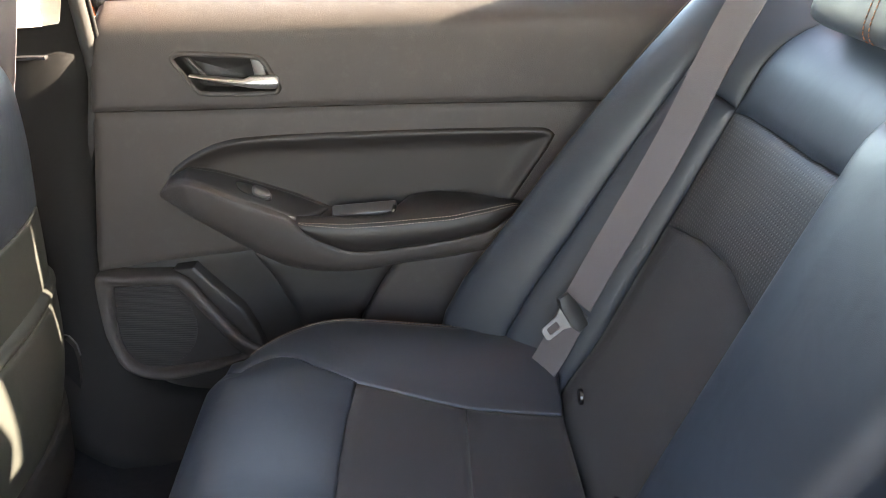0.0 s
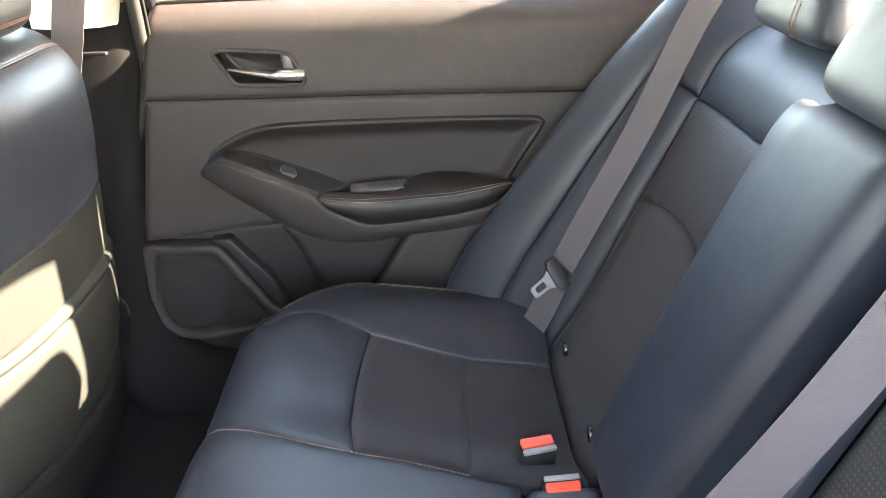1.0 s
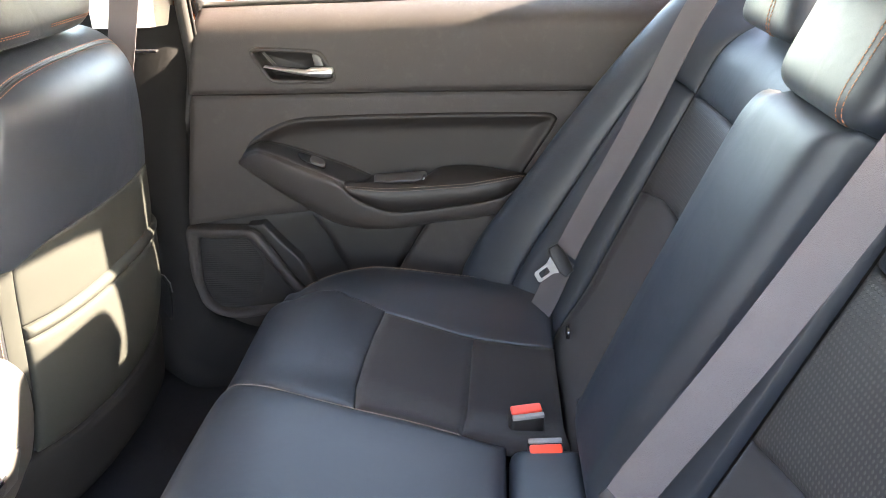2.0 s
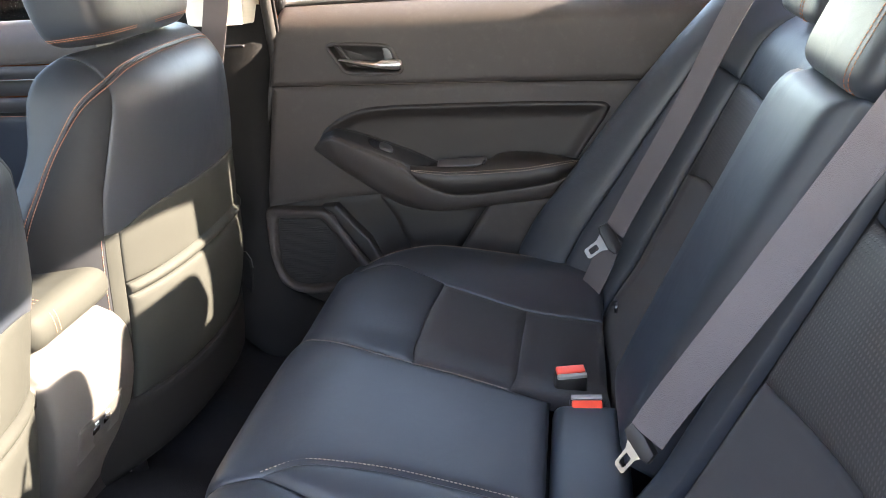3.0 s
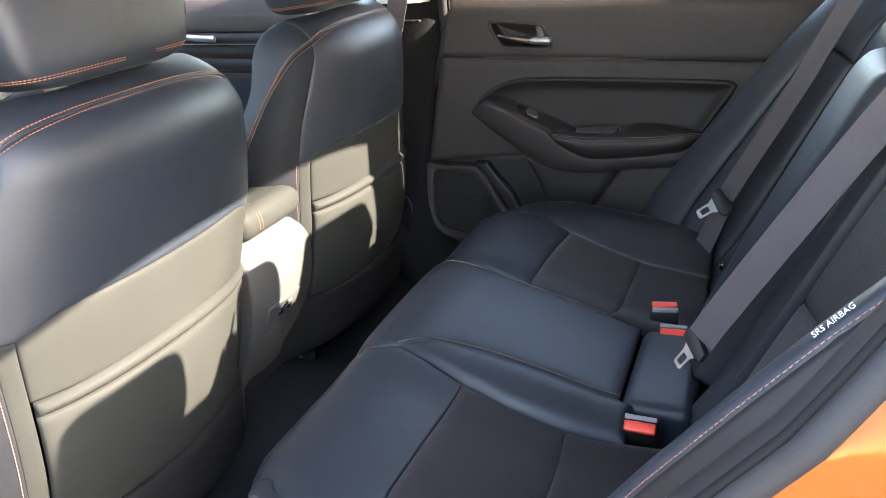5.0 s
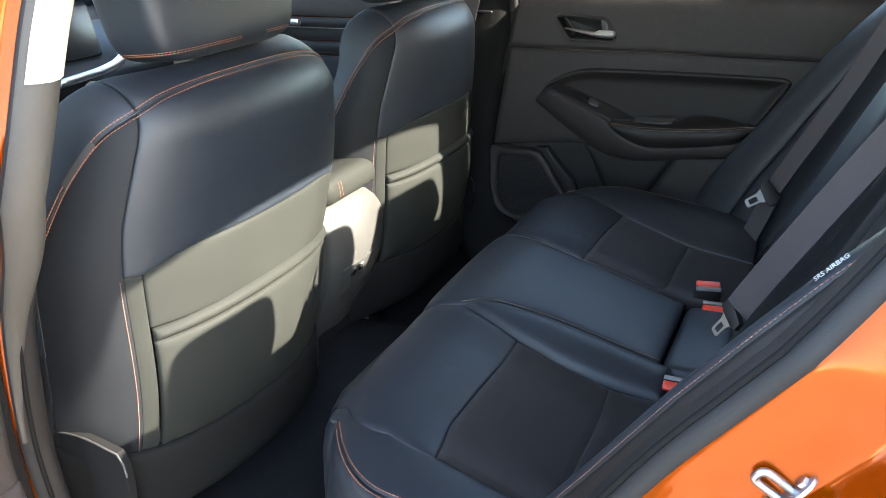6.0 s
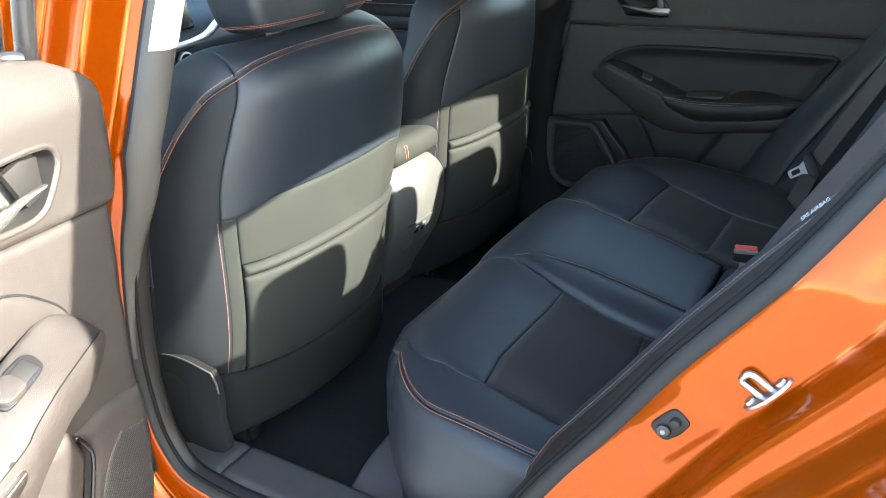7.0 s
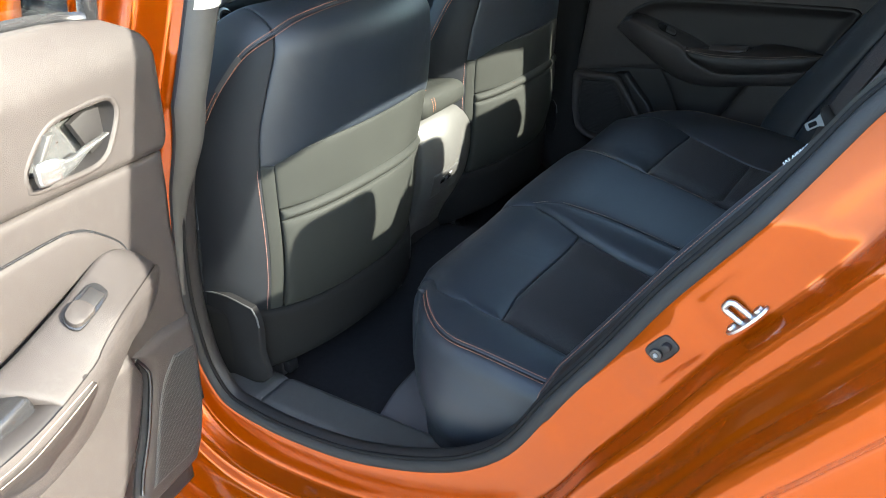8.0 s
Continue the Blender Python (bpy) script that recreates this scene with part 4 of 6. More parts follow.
def headrest_side(centre, size, turn, y, taper):
    """An upright line over a headrest's front, y across from its middle."""
    f = lambda c, e: math.copysign(abs(c) ** e, c)
    V = []
    for lat in np.linspace(-1.1, 1.45, 60):
        Z = f(math.sin(lat), 0.40)
        R = math.cos(lat) ** 0.32 * (1 + taper * Z)
        k = min(1.0, abs(y) / (size[1] / 2) / R)
        t = math.asin(k ** (1 / 0.32))
        V.append((-math.cos(lat) ** 0.34 * math.cos(t) ** 0.42 * size[0] / 2, y, Z * size[2] / 2))
    return (np.array(V) @ np.array(pose(0, 0, 0, 0, turn, 0).to_3x3()).T) + np.array(centre)


def rear_headrests():
    for x, y, w, z, h, lean, taper in ((0.612, 0.338, 0.196, 1.112, 0.098, 12, -0.20), (0.582, 0.034, 0.235, 1.096, 0.135, 24, 0.0), (0.615, -0.338, 0.190, 1.110, 0.100, 12, 0.0)):
        e = thing("rear_headrest", (x + 0.02, y, 1.07), "black leather headrest on the rear seat back, orange stitched", "headrest", "rear headrests")
        headrest("pad", (x, y, z), (0.11, w, h), e, turn=lean, taper=taper)
        for s in (-1, 1):
            tube("post", [(x + 0.025, y + s * 0.05, 1.03), (x + 0.023, y + s * 0.05, 1.11)], 0.006, CHROME, e)
        for o in (0.0, 0.011):
            yy = o + 0.036 - w * 0.5 * (1 - abs(taper))
            face = headrest_side((x, y, z), (0.11, w, h), lean, yy, taper)
            stitches(face, face - np.array([x, y, z]), THREAD, e, lift=0.0006, r=0.0006, step=0.0056, dash=0.004)


rear_headrests()


# ---- seat belts and buckles ----
def tongue(parent, c, ax, side, k=1.0, label="steel belt tongue in a black plastic grip"):
    """A belt tongue: plate with a slot, and its plastic grip."""
    c, ax, side = Vector(c), Vector(ax).normalized(), Vector(side).normalized()
    nn = ax.cross(side).normalized()
    def at(a, b, d):
        return tuple(c + ax * (a * k) + side * (b * k) + nn * d)
    grip = slab("grip", [(-0.012, -0.034), (0.010, -0.036), (0.016, -0.02), (0.017, 0.02), (0.010, 0.036), (-0.012, 0.034), (-0.017, 0)], lambda a, b, d: at(a, b, d - 0.006), 0.013, PLASTIC_D, parent, "black plastic grip", bevel=0.004)
    bm = bmesh.new()
    outer = [(0.012, -0.022), (0.030, -0.013), (0.062, -0.012), (0.066, -0.008), (0.066, 0.008), (0.062, 0.012), (0.030, 0.013), (0.012, 0.022)]
    inner = [(0.033, -0.006), (0.036, -0.007), (0.054, -0.007), (0.057, -0.005), (0.057, 0.005), (0.054, 0.007), (0.036, 0.007), (0.033, 0.006)]
    top = [[bm.verts.new(at(a, b, h)) for a, b in q] for h in (0.0015, -0.0015) for q in (outer, inner)]
    n = 8
    for j in range(n):
        k = (j + 1) % n
        bm.faces.new((top[0][j], top[0][k], top[1][k], top[1][j]))
        bm.faces.new((top[3][j], top[3][k], top[2][k], top[2][j]))
        bm.faces.new((top[0][k], top[0][j], top[2][j], top[2][k]))
        bm.faces.new((top[1][j], top[1][k], top[3][k], top[3][j]))
    bpart("plate", bm, TONGUE_M, parent, "steel tongue plate")
    return grip


def belts():
    b = thing("far_seat_belt", (0.285, 0.55, 0.5), "grey webbing seat belt hanging against the rear seat back", "seat belt", "rear seat belts")
    ribbon("webbing", spline([(0.60, 0.525, 1.20), (0.515, 0.51, 1.09), (0.43, 0.49, 0.91), (0.352, 0.482, 0.755), (0.318, 0.478, 0.685)], 50), (-0.55, 0.75, 0.35), 0.047, 0.002, WEB, b)
    ribbon("webbing", spline([(0.316, 0.48, 0.675), (0.29, 0.50, 0.59), (0.262, 0.525, 0.51)], 20), (-0.7, 0.6, 0.35), 0.045, 0.002, WEB, b)
    tongue(b, (0.309, 0.468, 0.675), (-0.80, -0.35, -0.48), (0.50, -0.30, -0.80), 0.80)
    b = thing("centre_seat_belt", (0.31, -0.12, 0.55), "grey webbing centre seat belt stretched down the seat back", "seat belt", "rear seat belts")
    ribbon("webbing", spline([(0.625, -0.095, 1.15), (0.575, -0.120, 1.112), (0.505, -0.150, 1.02), (0.42, -0.163, 0.88), (0.345, -0.155, 0.742), (0.324, -0.153, 0.70)], 50), (-0.72, 0.5, 0.45), 0.043, 0.002, WEB, b)
    tongue(b, (0.318, -0.150, 0.690), (-0.55, -0.10, -0.80), (0.55, -0.55, -0.62), 0.64)
    for c, turn in (((0.240, 0.172, 0.572), (-12, 0, 192)), ((0.264, 0.105, 0.560), (28, 0, 4)), ((0.252, -0.182, 0.562), (36, 0, 0))):
        k = thing("belt_buckle", (c[0], c[1], c[2] - 0.05), "black seat belt buckle with red release button on the rear seat", "belt buckle", "rear belt buckles")
        M = XF[0]
        XF[0] = pose(*c, *turn)
        BASE[k.name] = k.location.copy()
        rbox("housing", (0, 0.002, -0.042), (0.050, 0.026, 0.090), 0.006, PLASTIC_D, k, "black buckle housing")
        rbox("buckle_rim", (0, 0.0105, 0.003), (0.046, 0.007, 0.007), 0.0015, GREY, k, "grey buckle mouth")
        rbox("release_button", (0, -0.003, 0.002), (0.045, 0.016, 0.010), 0.003, RED, k, "red release button")
        XF[0] = M
    for y, z in ((0.445, 0.545), (0.225, 0.545), (-0.30, 0.545)):
        k = thing("anchor_cover", (0.318, y, z), "round black anchor cap at the base of the seat back", "anchor cap", "anchor caps")
        disc = [(0.012 * math.cos(t), 0.012 * math.sin(t)) for t in np.linspace(0, 2 * math.pi, 18, endpoint=False)]
        slab("cap", disc, lambda a, b, d: (0.325 - d, y + a, z + b), 0.006, GLOSS, k, bevel=0.002)


belts()


# ---- front seats ----
def front_seat(shift, C, inner_wide, inner_deep):
    """A bucket seat seen from behind, built about y = C."""
    seat = thing("bucket_seat", (-0.6 + shift, C, 0.31), "black leather front seat with back pockets and orange stitching", "car seat", "front seats")
    TOP = 1.0
    HC = 0.340

    ua = np.linspace(0, 0.7, 701)
    th = np.radians(np.interp(ua, [0, 0.05, 0.10, 0.15, 0.19, 0.22, 0.26, 0.30, 0.34, 0.40, 0.7], [0, 5, 12, 22, 31, 42, 58, 73, 80, 82, 82]))
    th = np.convolve(np.concatenate([-th[40:0:-1], th, np.full(40, th[-1])]), np.ones(81) / 81, "valid")
    ty, tx = np.cumsum(np.cos(th)) * 0.001, -np.cumsum(np.sin(th)) * 0.001

    def back(a, b):
        """The shell's back: a across and round the sides, b up and over the top."""
        u = np.abs(a)
        zc = np.minimum(b, TOP)
        lean = np.clip((b - 0.90) / 0.16, 0, 1)
        zl = np.minimum(b, 0.90) + 0.16 * (lean - lean * lean / 2)
        wid = 1.15 - 0.20 * sm(0.78, 1.10, b) ** 1.3
        Rt = 0.085
        tt = np.clip((b - TOP) / Rt, 0, np.pi / 2)
        more_t = np.maximum(b - TOP - Rt * np.pi / 2, 0)
        wid = wid - 0.25 * more_t
        wid = wid + np.where(a < 0, inner_wide, 0) * np.interp(b, [0.45, 0.60, 0.72, 0.85, 1.0, 1.1], [-0.62, -0.50, -0.15, 0.60, 1.0, 0.6])
        deep = 1 - np.where(a < 0, 1 - inner_deep, 0) * sm(0.65, 0.95, b)
        y = np.interp(u, ua, ty) * wid
        x = -0.425 + 0.20 * (zl - 0.75) + 0.03 * np.exp(-((zc - 0.60) / 0.2) ** 2) + np.interp(u, ua, tx) * deep
        x = x - Rt * (1 - np.cos(tt)) - more_t
        return np.stack([x + shift, C + np.sign(a) * y, zc + Rt * np.sin(tt) - 0.25 * more_t - 0.11 * sm(0.18, 0.52, u) * sm(0.80, 1.06, b)], -1)

    sew = 0.226
    tl = spline([(-sew, 0.824), (-sew * 0.88, 0.822), (-sew * 0.68, 0.840), (-sew * 0.4, 0.848), (sew * 0.4, 0.848), (sew * 0.68, 0.840), (sew * 0.88, 0.822), (sew, 0.824)], 40)
    tm = spline([(-0.203, 0.730), (-0.1, 0.740), (0, 0.744), (0.1, 0.740), (0.203, 0.730)], 20)
    top_half = [(0.0, 1.083), (0.08, 1.080), (0.15, 1.068), (0.200, 1.050)]
    flank_half = [(0.200, 1.050), (0.264, 1.030), (0.308, 0.990), (0.332, 0.930), (0.347, 0.84), (0.358, 0.70)]
    mid_top = spline([(-x, z) for x, z in reversed(top_half[1:])] + top_half, 30)
    seam = spline([(sew, 0.824), (0.226, 0.90), (0.216, 0.98), (0.200, 1.050)], 20)
    neg = lambda q: [(-x, z) for x, z in q]
    panel("back_panel", tl, seam, mid_top, neg(seam), back, LEATHER, seat, groove=0.0015, w=0.003, puff=0.004, n=(90, 70), label="black leather seat back")
    # pocket
    panel("pocket_upper", [(-0.203, 0.735), (0.203, 0.735)], line((0.203, 0.735), (0.203, 0.826), 4), at_steps(tl, np.linspace(0.09, 0.91, 30)), line((-0.203, 0.735), (-0.203, 0.826), 4), back, POCKET_M, seat, groove=0.0015, w=0.003, puff=0.003, n=(44, 20), label="upper black leather map pocket")
    lift = lambda a, b: back(a, b) + np.array([0.005, 0, 0])
    panel("pocket_lower", [(-0.201, 0.515), (0.201, 0.515)], line((0.201, 0.515), (0.203, 0.710), 4), spline([(-0.203, 0.710), (0, 0.718), (0.203, 0.710)], 12), line((-0.201, 0.515), (-0.203, 0.710), 4), lift, POCKET_M, seat, groove=0.003, w=0.004, puff=0.005, n=(44, 26), label="lower black leather map pocket")
    panel("pocket_hem", spline([(-0.204, 0.711), (0, 0.719), (0.204, 0.711)], 12), line((0.204, 0.711), (0.204, 0.730), 4), tm, line((-0.204, 0.711), (-0.204, 0.730), 4), lambda a, b: back(a, b) + np.array([0.008, 0, 0]), POCKET_M, seat, groove=0.007, w=0.006, puff=0.003, n=(44, 12))
    for s in (-1, 1):
        a = lambda q: [(s * x, y) for x, y in q]
        panel("pocket_side", a([(0.2035, 0.505), (sew, 0.50)]), a(line((sew, 0.50), (sew, 0.824), 6)), a([(0.2035, 0.822), (sew, 0.824)]), a(line((0.2035, 0.505), (0.2035, 0.822), 6)), back, POCKET_M, seat, groove=0.0008, w=0.003, n=(16, 34))
        rimf = spline(flank_half, 30)
        # the flank's shade is painted by the darker leather
        panel("back_side", a([(sew, 0.47), (0.30, 0.47), (0.366, 0.47)]), a([(0.366, 0.47), (0.362, 0.60), (0.358, 0.70)]), a(rimf), a([(sew, 0.47), (sew, 0.824), (0.226, 0.90), (0.216, 0.98), (0.200, 1.050)]), back, FLANK_M, seat, groove=0.0012, w=0.003, n=(60, 70), label="black leather seat side, darkened for shade")
        outer = spline([(0.200, 1.13), (0.280, 1.10), (0.340, 1.05), (0.375, 0.96), (0.395, 0.84), (0.408, 0.70)], 30)
        panel("shoulder", a([(x, z + 0.001) for x, z in rimf]), a([(0.359, 0.70), (0.38, 0.70), (0.408, 0.70)]), a(outer), a([(0.200, 1.051), (0.200, 1.13)]), back, LEATHER, seat, groove=0.0012, w=0.003, n=(60, 40), label="black leather seat shoulder")
        panel("side_front", a([(0.368, 0.47), (0.412, 0.47)]), a([(0.412, 0.47), (0.408, 0.70)]), a([(0.360, 0.699), (0.408, 0.699)]), a([(0.368, 0.47), (0.360, 0.699)]), back, FLANK_M, seat, groove=0.0012, w=0.003, n=(16, 16))
        pts = back(np.full(60, s * (sew + 0.005)), np.linspace(0.5, 0.82, 60))
        stitches(pts, (0.6, s * 1.0, 0), THREAD_P, seat, r=0.0005)
    over = spline([(x, z + 0.001) for x, z in mid_top], 30)
    panel("top_panel", over, [(0.200, 1.051), (0.200, 1.13)], [(-0.200, 1.13), (-0.1, 1.17), (0.1, 1.17), (0.200, 1.13)], [(-0.200, 1.051), (-0.200, 1.13)], back, LEATHER, seat, groove=0.0012, w=0.003, puff=0.003, n=(40, 24), label="black leather seat top")
    rim = spline(neg(flank_half[::-1]) + neg(top_half[::-1])[1:] + top_half[1:] + flank_half[1:], 160)
    up_pts = back(rim[:, 0], rim[:, 1])
    h = 0.002
    nrm = np.cross(back(rim[:, 0] + h, rim[:, 1]) - back(rim[:, 0] - h, rim[:, 1]), back(rim[:, 0], rim[:, 1] + h) - back(rim[:, 0], rim[:, 1] - h))
    nrm /= np.linalg.norm(nrm, axis=1, keepdims=True)
    nrm[nrm[:, 0] * 0.4 + nrm[:, 2] + np.abs(rim[:, 0]) * nrm[:, 1] * np.sign(rim[:, 0]) < 0] *= -1
    tube("piping", up_pts - nrm * 0.0008, 0.0020, LEATHER, seat, n=8)
    for o in (-0.0055, 0.0045):
        r2 = rim + np.stack([-np.gradient(rim[:, 1]), np.gradient(rim[:, 0])], 1) / np.linalg.norm(np.gradient(rim, axis=0), axis=1, keepdims=True) * o
        keep = rim[:, 1] > 0.84
        stitches(back(r2[keep, 0], r2[keep, 1]), nrm[keep], THREAD, seat, lift=0.0006, r=0.0007, label="orange thread")
    # plastic trim low on the back, seat base and side shield
    def low(a, b):
        q = back(a, np.full_like(b, 0.50))
        out = sm(0.17, 0.30, np.abs(a))
        return np.stack([q[..., 0] + 0.02 - 0.12 * (0.52 - b), q[..., 1] + np.sign(a) * 0.012 * out, b], -1)
    # SHADE_M carries the shade low on the back in its colour
    panel("back_trim", spline([(-0.42, 0.345), (-0.30, 0.36), (-0.20, 0.385), (0.0, 0.40), (0.20, 0.385), (0.30, 0.36), (0.42, 0.345)], 40), line((0.42, 0.345), (0.42, 0.535), 4), spline([(-0.42, 0.535), (-0.30, 0.520), (-0.21, 0.515), (0.21, 0.515), (0.30, 0.520), (0.42, 0.535)], 40), line((-0.42, 0.345), (-0.42, 0.535), 4), low, SHADE_M, seat, n=(80, 18), label="vinyl lower back trim, shade painted in as grey-black")
    rbox("seat_base", (-0.72 + shift, C, 0.47), (0.46, 0.46, 0.17), 0.05, LEATHER, seat, "black leather seat cushion", seg=4)
    rbox("back_cushion", (-0.545 + shift, C, 0.75), (0.09, 0.36, 0.56), 0.04, LEATHER, seat, "black leather backrest cushion", turn=(0, 11, 0), seg=4)
    rbox("back_core", (-0.53 + shift, C, 0.62), (0.10, 0.30, 0.52), 0.04, PLASTIC_D, seat, turn=(0, 10, 0))
    for s in (-1, 1):
        if s > 0:
            sh = spline([(-0.95, 0.36), (-0.95, 0.48), (-0.78, 0.52), (-0.66, 0.552), (-0.58, 0.565), (-0.52, 0.560), (-0.487, 0.545), (-0.492, 0.46), (-0.53, 0.37)], 60, closed=True)
            slab("side_shield", [(x + shift, z) for x, z in sh[:-1]], lambda a, b, d: (a, C + s * (0.288 + d), b), 0.014, PILLAR_M, seat, "dark plastic seat side shield", bevel=0.004, seg=3)
            e = np.array([p for p in sh if p[1] > 0.50])
            e = e[np.argsort(e[:, 0])]
            tube("shield_edge", [(x + shift, C + s * 0.301, z - 0.001) for x, z in e], 0.0017, MIDGREY, seat, n=6)
        rbox("rail", (-0.76 + shift, C + s * 0.19, 0.338), (0.42, 0.035, 0.05), 0.006, STEEL, seat, "steel seat rail")
        rbox("rail_cap", (-0.543 + shift, C + s * 0.19, 0.338), (0.02, 0.03, 0.03), 0.006, PLASTIC_D, seat)
    hr = headrest("headrest", (-0.495 + shift, HC, 1.188), (0.13, 0.33, 0.20), seat, turn=-5)
    for lat in (-0.63, -0.70):
        pts = headrest_ring((-0.495 + shift, HC, 1.188), (0.13, 0.33, 0.20), -5, lat)
        stitches(pts, pts - np.array([-0.495 + shift, HC, 1.15]), THREAD, hr, lift=0.0010, r=0.0006)
    for s in (-1, 1):
        tube("post", [(-0.478 + shift, HC + s * 0.075, 1.03), (-0.490 + shift, HC + s * 0.075, 1.13)], 0.005, CHROME, seat)
        rbox("post_guide", (-0.478 + shift, HC + s * 0.075, 1.088), (0.020, 0.024, 0.012), 0.004, GREY, seat)
    # airbag tag sewn in the outer seam
    k = [i for i in range(len(rim)) if 0.262 < rim[i, 0] < 0.312 and rim[i, 1] > 0.97]
    tg, tn = up_pts[k] + nrm[k] * 0.003, nrm[k]
    ribbon("airbag_tag", tg, np.cross(np.gradient(tg, axis=0), tn) / 0.005, 0.009, 0.0012, MIDGREY, seat, "small grey airbag tag")
    return seat


front_seat(0.0, 0.362, 0.0, 0.85)
XF[0] = MIRROR
front_seat(0.03, 0.365, 0.30, 1.0)
XF[0] = Matrix.Identity(4)


# ---- doors ----
def door_face(x, z):
    """The inner trim's face; it rolls outward at the belt line."""
    y = 0.702 + 0.035 * np.clip((x + 0.1) / 0.6, -1, 1) ** 2 * -1 + 0.03 * np.clip(-(x + 0.1) / 0.4, 0, 1) ** 2
    roll = np.clip(z - 1.02, 0, 0.2)
    return np.stack([x, y + 9.0 * roll ** 2, z - 2.0 * roll ** 2], -1)


def rear_door(label):
    d = thing("rear_door", (-0.45, 0.74, 0.42), label, "car door", "rear doors")
    f = door_face
    FX = lambda z: np.interp(z, [0.38, 0.48, 0.66, 0.92, 1.06, 1.1], [-0.47, -0.475, -0.446, -0.395, -0.366, -0.36])
    def off(k):
        return lambda a, b: f(a, b) + np.array([0, k, 0])
    bez = spline([(-0.254, 1.006), (-0.239, 1.0085), (-0.18, 1.005), (-0.138, 1.001), (-0.124, 0.995), (-0.113, 0.975), (-0.104, 0.956), (-0.107, 0.947), (-0.118, 0.944), (-0.165, 0.944), (-0.214, 0.946), (-0.228, 0.951), (-0.243, 0.973), (-0.258, 0.998)], 80, closed=True)[:-1]
    bez = grow(bez, -0.003)
    panel("upper_trim", line((FX(0.922), 0.922), (0.53, 0.920), 8), line((0.53, 0.920), (0.56, 1.10), 6), line((FX(1.1), 1.10), (0.56, 1.10), 8), line((FX(0.922), 0.922), (FX(1.1), 1.10), 6), off(-0.006), PLASTIC, d, groove=0.006, w=0.006, n=(230, 48), hole=grow(bez, 0.001), label="dark grey upper door trim")
    rim = [(-0.302, 0.800), (-0.297, 0.812), (-0.286, 0.827), (-0.259, 0.846), (-0.226, 0.862), (-0.194, 0.871), (-0.153, 0.8755), (-0.052, 0.878), (0.048, 0.879), (0.149, 0.880), (0.279, 0.880), (0.305, 0.877), (0.314, 0.868), (0.304, 0.845), (0.280, 0.807), (0.250, 0.758)]
    hole = np.array(rim + [(0.225, 0.73), (0.0, 0.72), (-0.165, 0.775)])
    seam_l = [(FX(0.644), 0.644), (-0.361, 0.659), (-0.284, 0.668), (-0.176, 0.678), (0.0, 0.690), (0.50, 0.700)]
    panel("middle_trim", seam_l, line((0.50, 0.70), (0.53, 0.917), 6), line((FX(0.92), 0.919), (0.53, 0.917), 8), line((FX(0.644), 0.644), (FX(0.92), 0.919), 6), off(0.004), PLASTIC, d, groove=0.004, n=(200, 80), hole=grow(hole, -0.009), label="dark grey middle door trim")
    # padded insert: a rolled lip falling into a hollow
    bot = [(-0.302, 0.795), (-0.165, 0.765), (-0.048, 0.715), (0.06, 0.71), (0.225, 0.72)]
    panel("insert", spline(bot, 20), [(0.225, 0.72), (0.250, 0.758), (0.280, 0.807), (0.304, 0.845), (0.314, 0.866)], spline(rim[1:13], 60), [(-0.302, 0.795), (-0.297, 0.812)], off(-0.005), DOOR_LEATHER, d, groove=0.007, w=0.0045, dish=0.016, n=(90, 60), label="padded black leather door insert with a rolled lip")
    # armrest: top line on the door, ridge, lower line
    XT = [-0.314, -0.292, -0.262, -0.216, -0.165, -0.102, -0.048, 0.0, 0.10, 0.22, 0.264]
    ZT = [0.788, 0.815, 0.829, 0.819, 0.802, 0.778, 0.752, 0.738, 0.735, 0.742, 0.748]
    XR = [-0.314, -0.296, -0.264, -0.240, -0.172, -0.104, -0.092, -0.080, -0.062, -0.024, 0.002, 0.055, 0.146, 0.211, 0.243, 0.264]
    ZR = [0.787, 0.802, 0.816, 0.811, 0.784, 0.757, 0.742, 0.730, 0.719, 0.702, 0.697, 0.701, 0.714, 0.724, 0.742, 0.748]
    XB = [-0.314, -0.25, -0.17, -0.126, -0.085, -0.044, 0.01, 0.078, 0.146, 0.20, 0.24, 0.264]
    ZB = [0.781, 0.738, 0.685, 0.660, 0.650, 0.647, 0.652, 0.664, 0.672, 0.680, 0.70, 0.735]
    XP = [-0.314, -0.29, -0.26, -0.20, -0.10, 0.15, 0.21, 0.25, 0.264]
    PP = [0.003, 0.022, 0.040, 0.050, 0.060, 0.060, 0.050, 0.032, 0.012]
    sip = lambda x, xs, zs: (np.interp(x - 0.006, xs, zs) + np.interp(x, xs, zs) + np.interp(x + 0.006, xs, zs)) / 3
    xi = np.linspace(-0.314, 0.264, 110)
    zt, zr, zb, pr = np.interp(xi, XT, ZT), sip(xi, XR, ZR), sip(xi, XB, ZB), sip(xi, XP, PP)
    yf = f(xi, zr)[:, 1]
    rows = [np.stack([xi, yf + 0.01, np.maximum(zt, zr)], 1), np.stack([xi, yf, np.maximum(zt, zr)], 1)]
    for cy, cz in ((0.955, -0.012), (1.0, 0.02), (1.01, 0.10), (0.99, 0.35), (0.90, 0.62), (0.72, 0.84), (0.45, 0.96), (0.15, 1.0), (-0.3, 1.0)):
        rows.append(np.stack([xi, yf - pr * cy, zr + (zb - zr) * cz], 1))
    V = np.stack(rows, 1)
    part("armrest", V.reshape(-1, 3), grid_faces(110, len(rows)), PLASTIC, d, "moulded dark grey armrest")
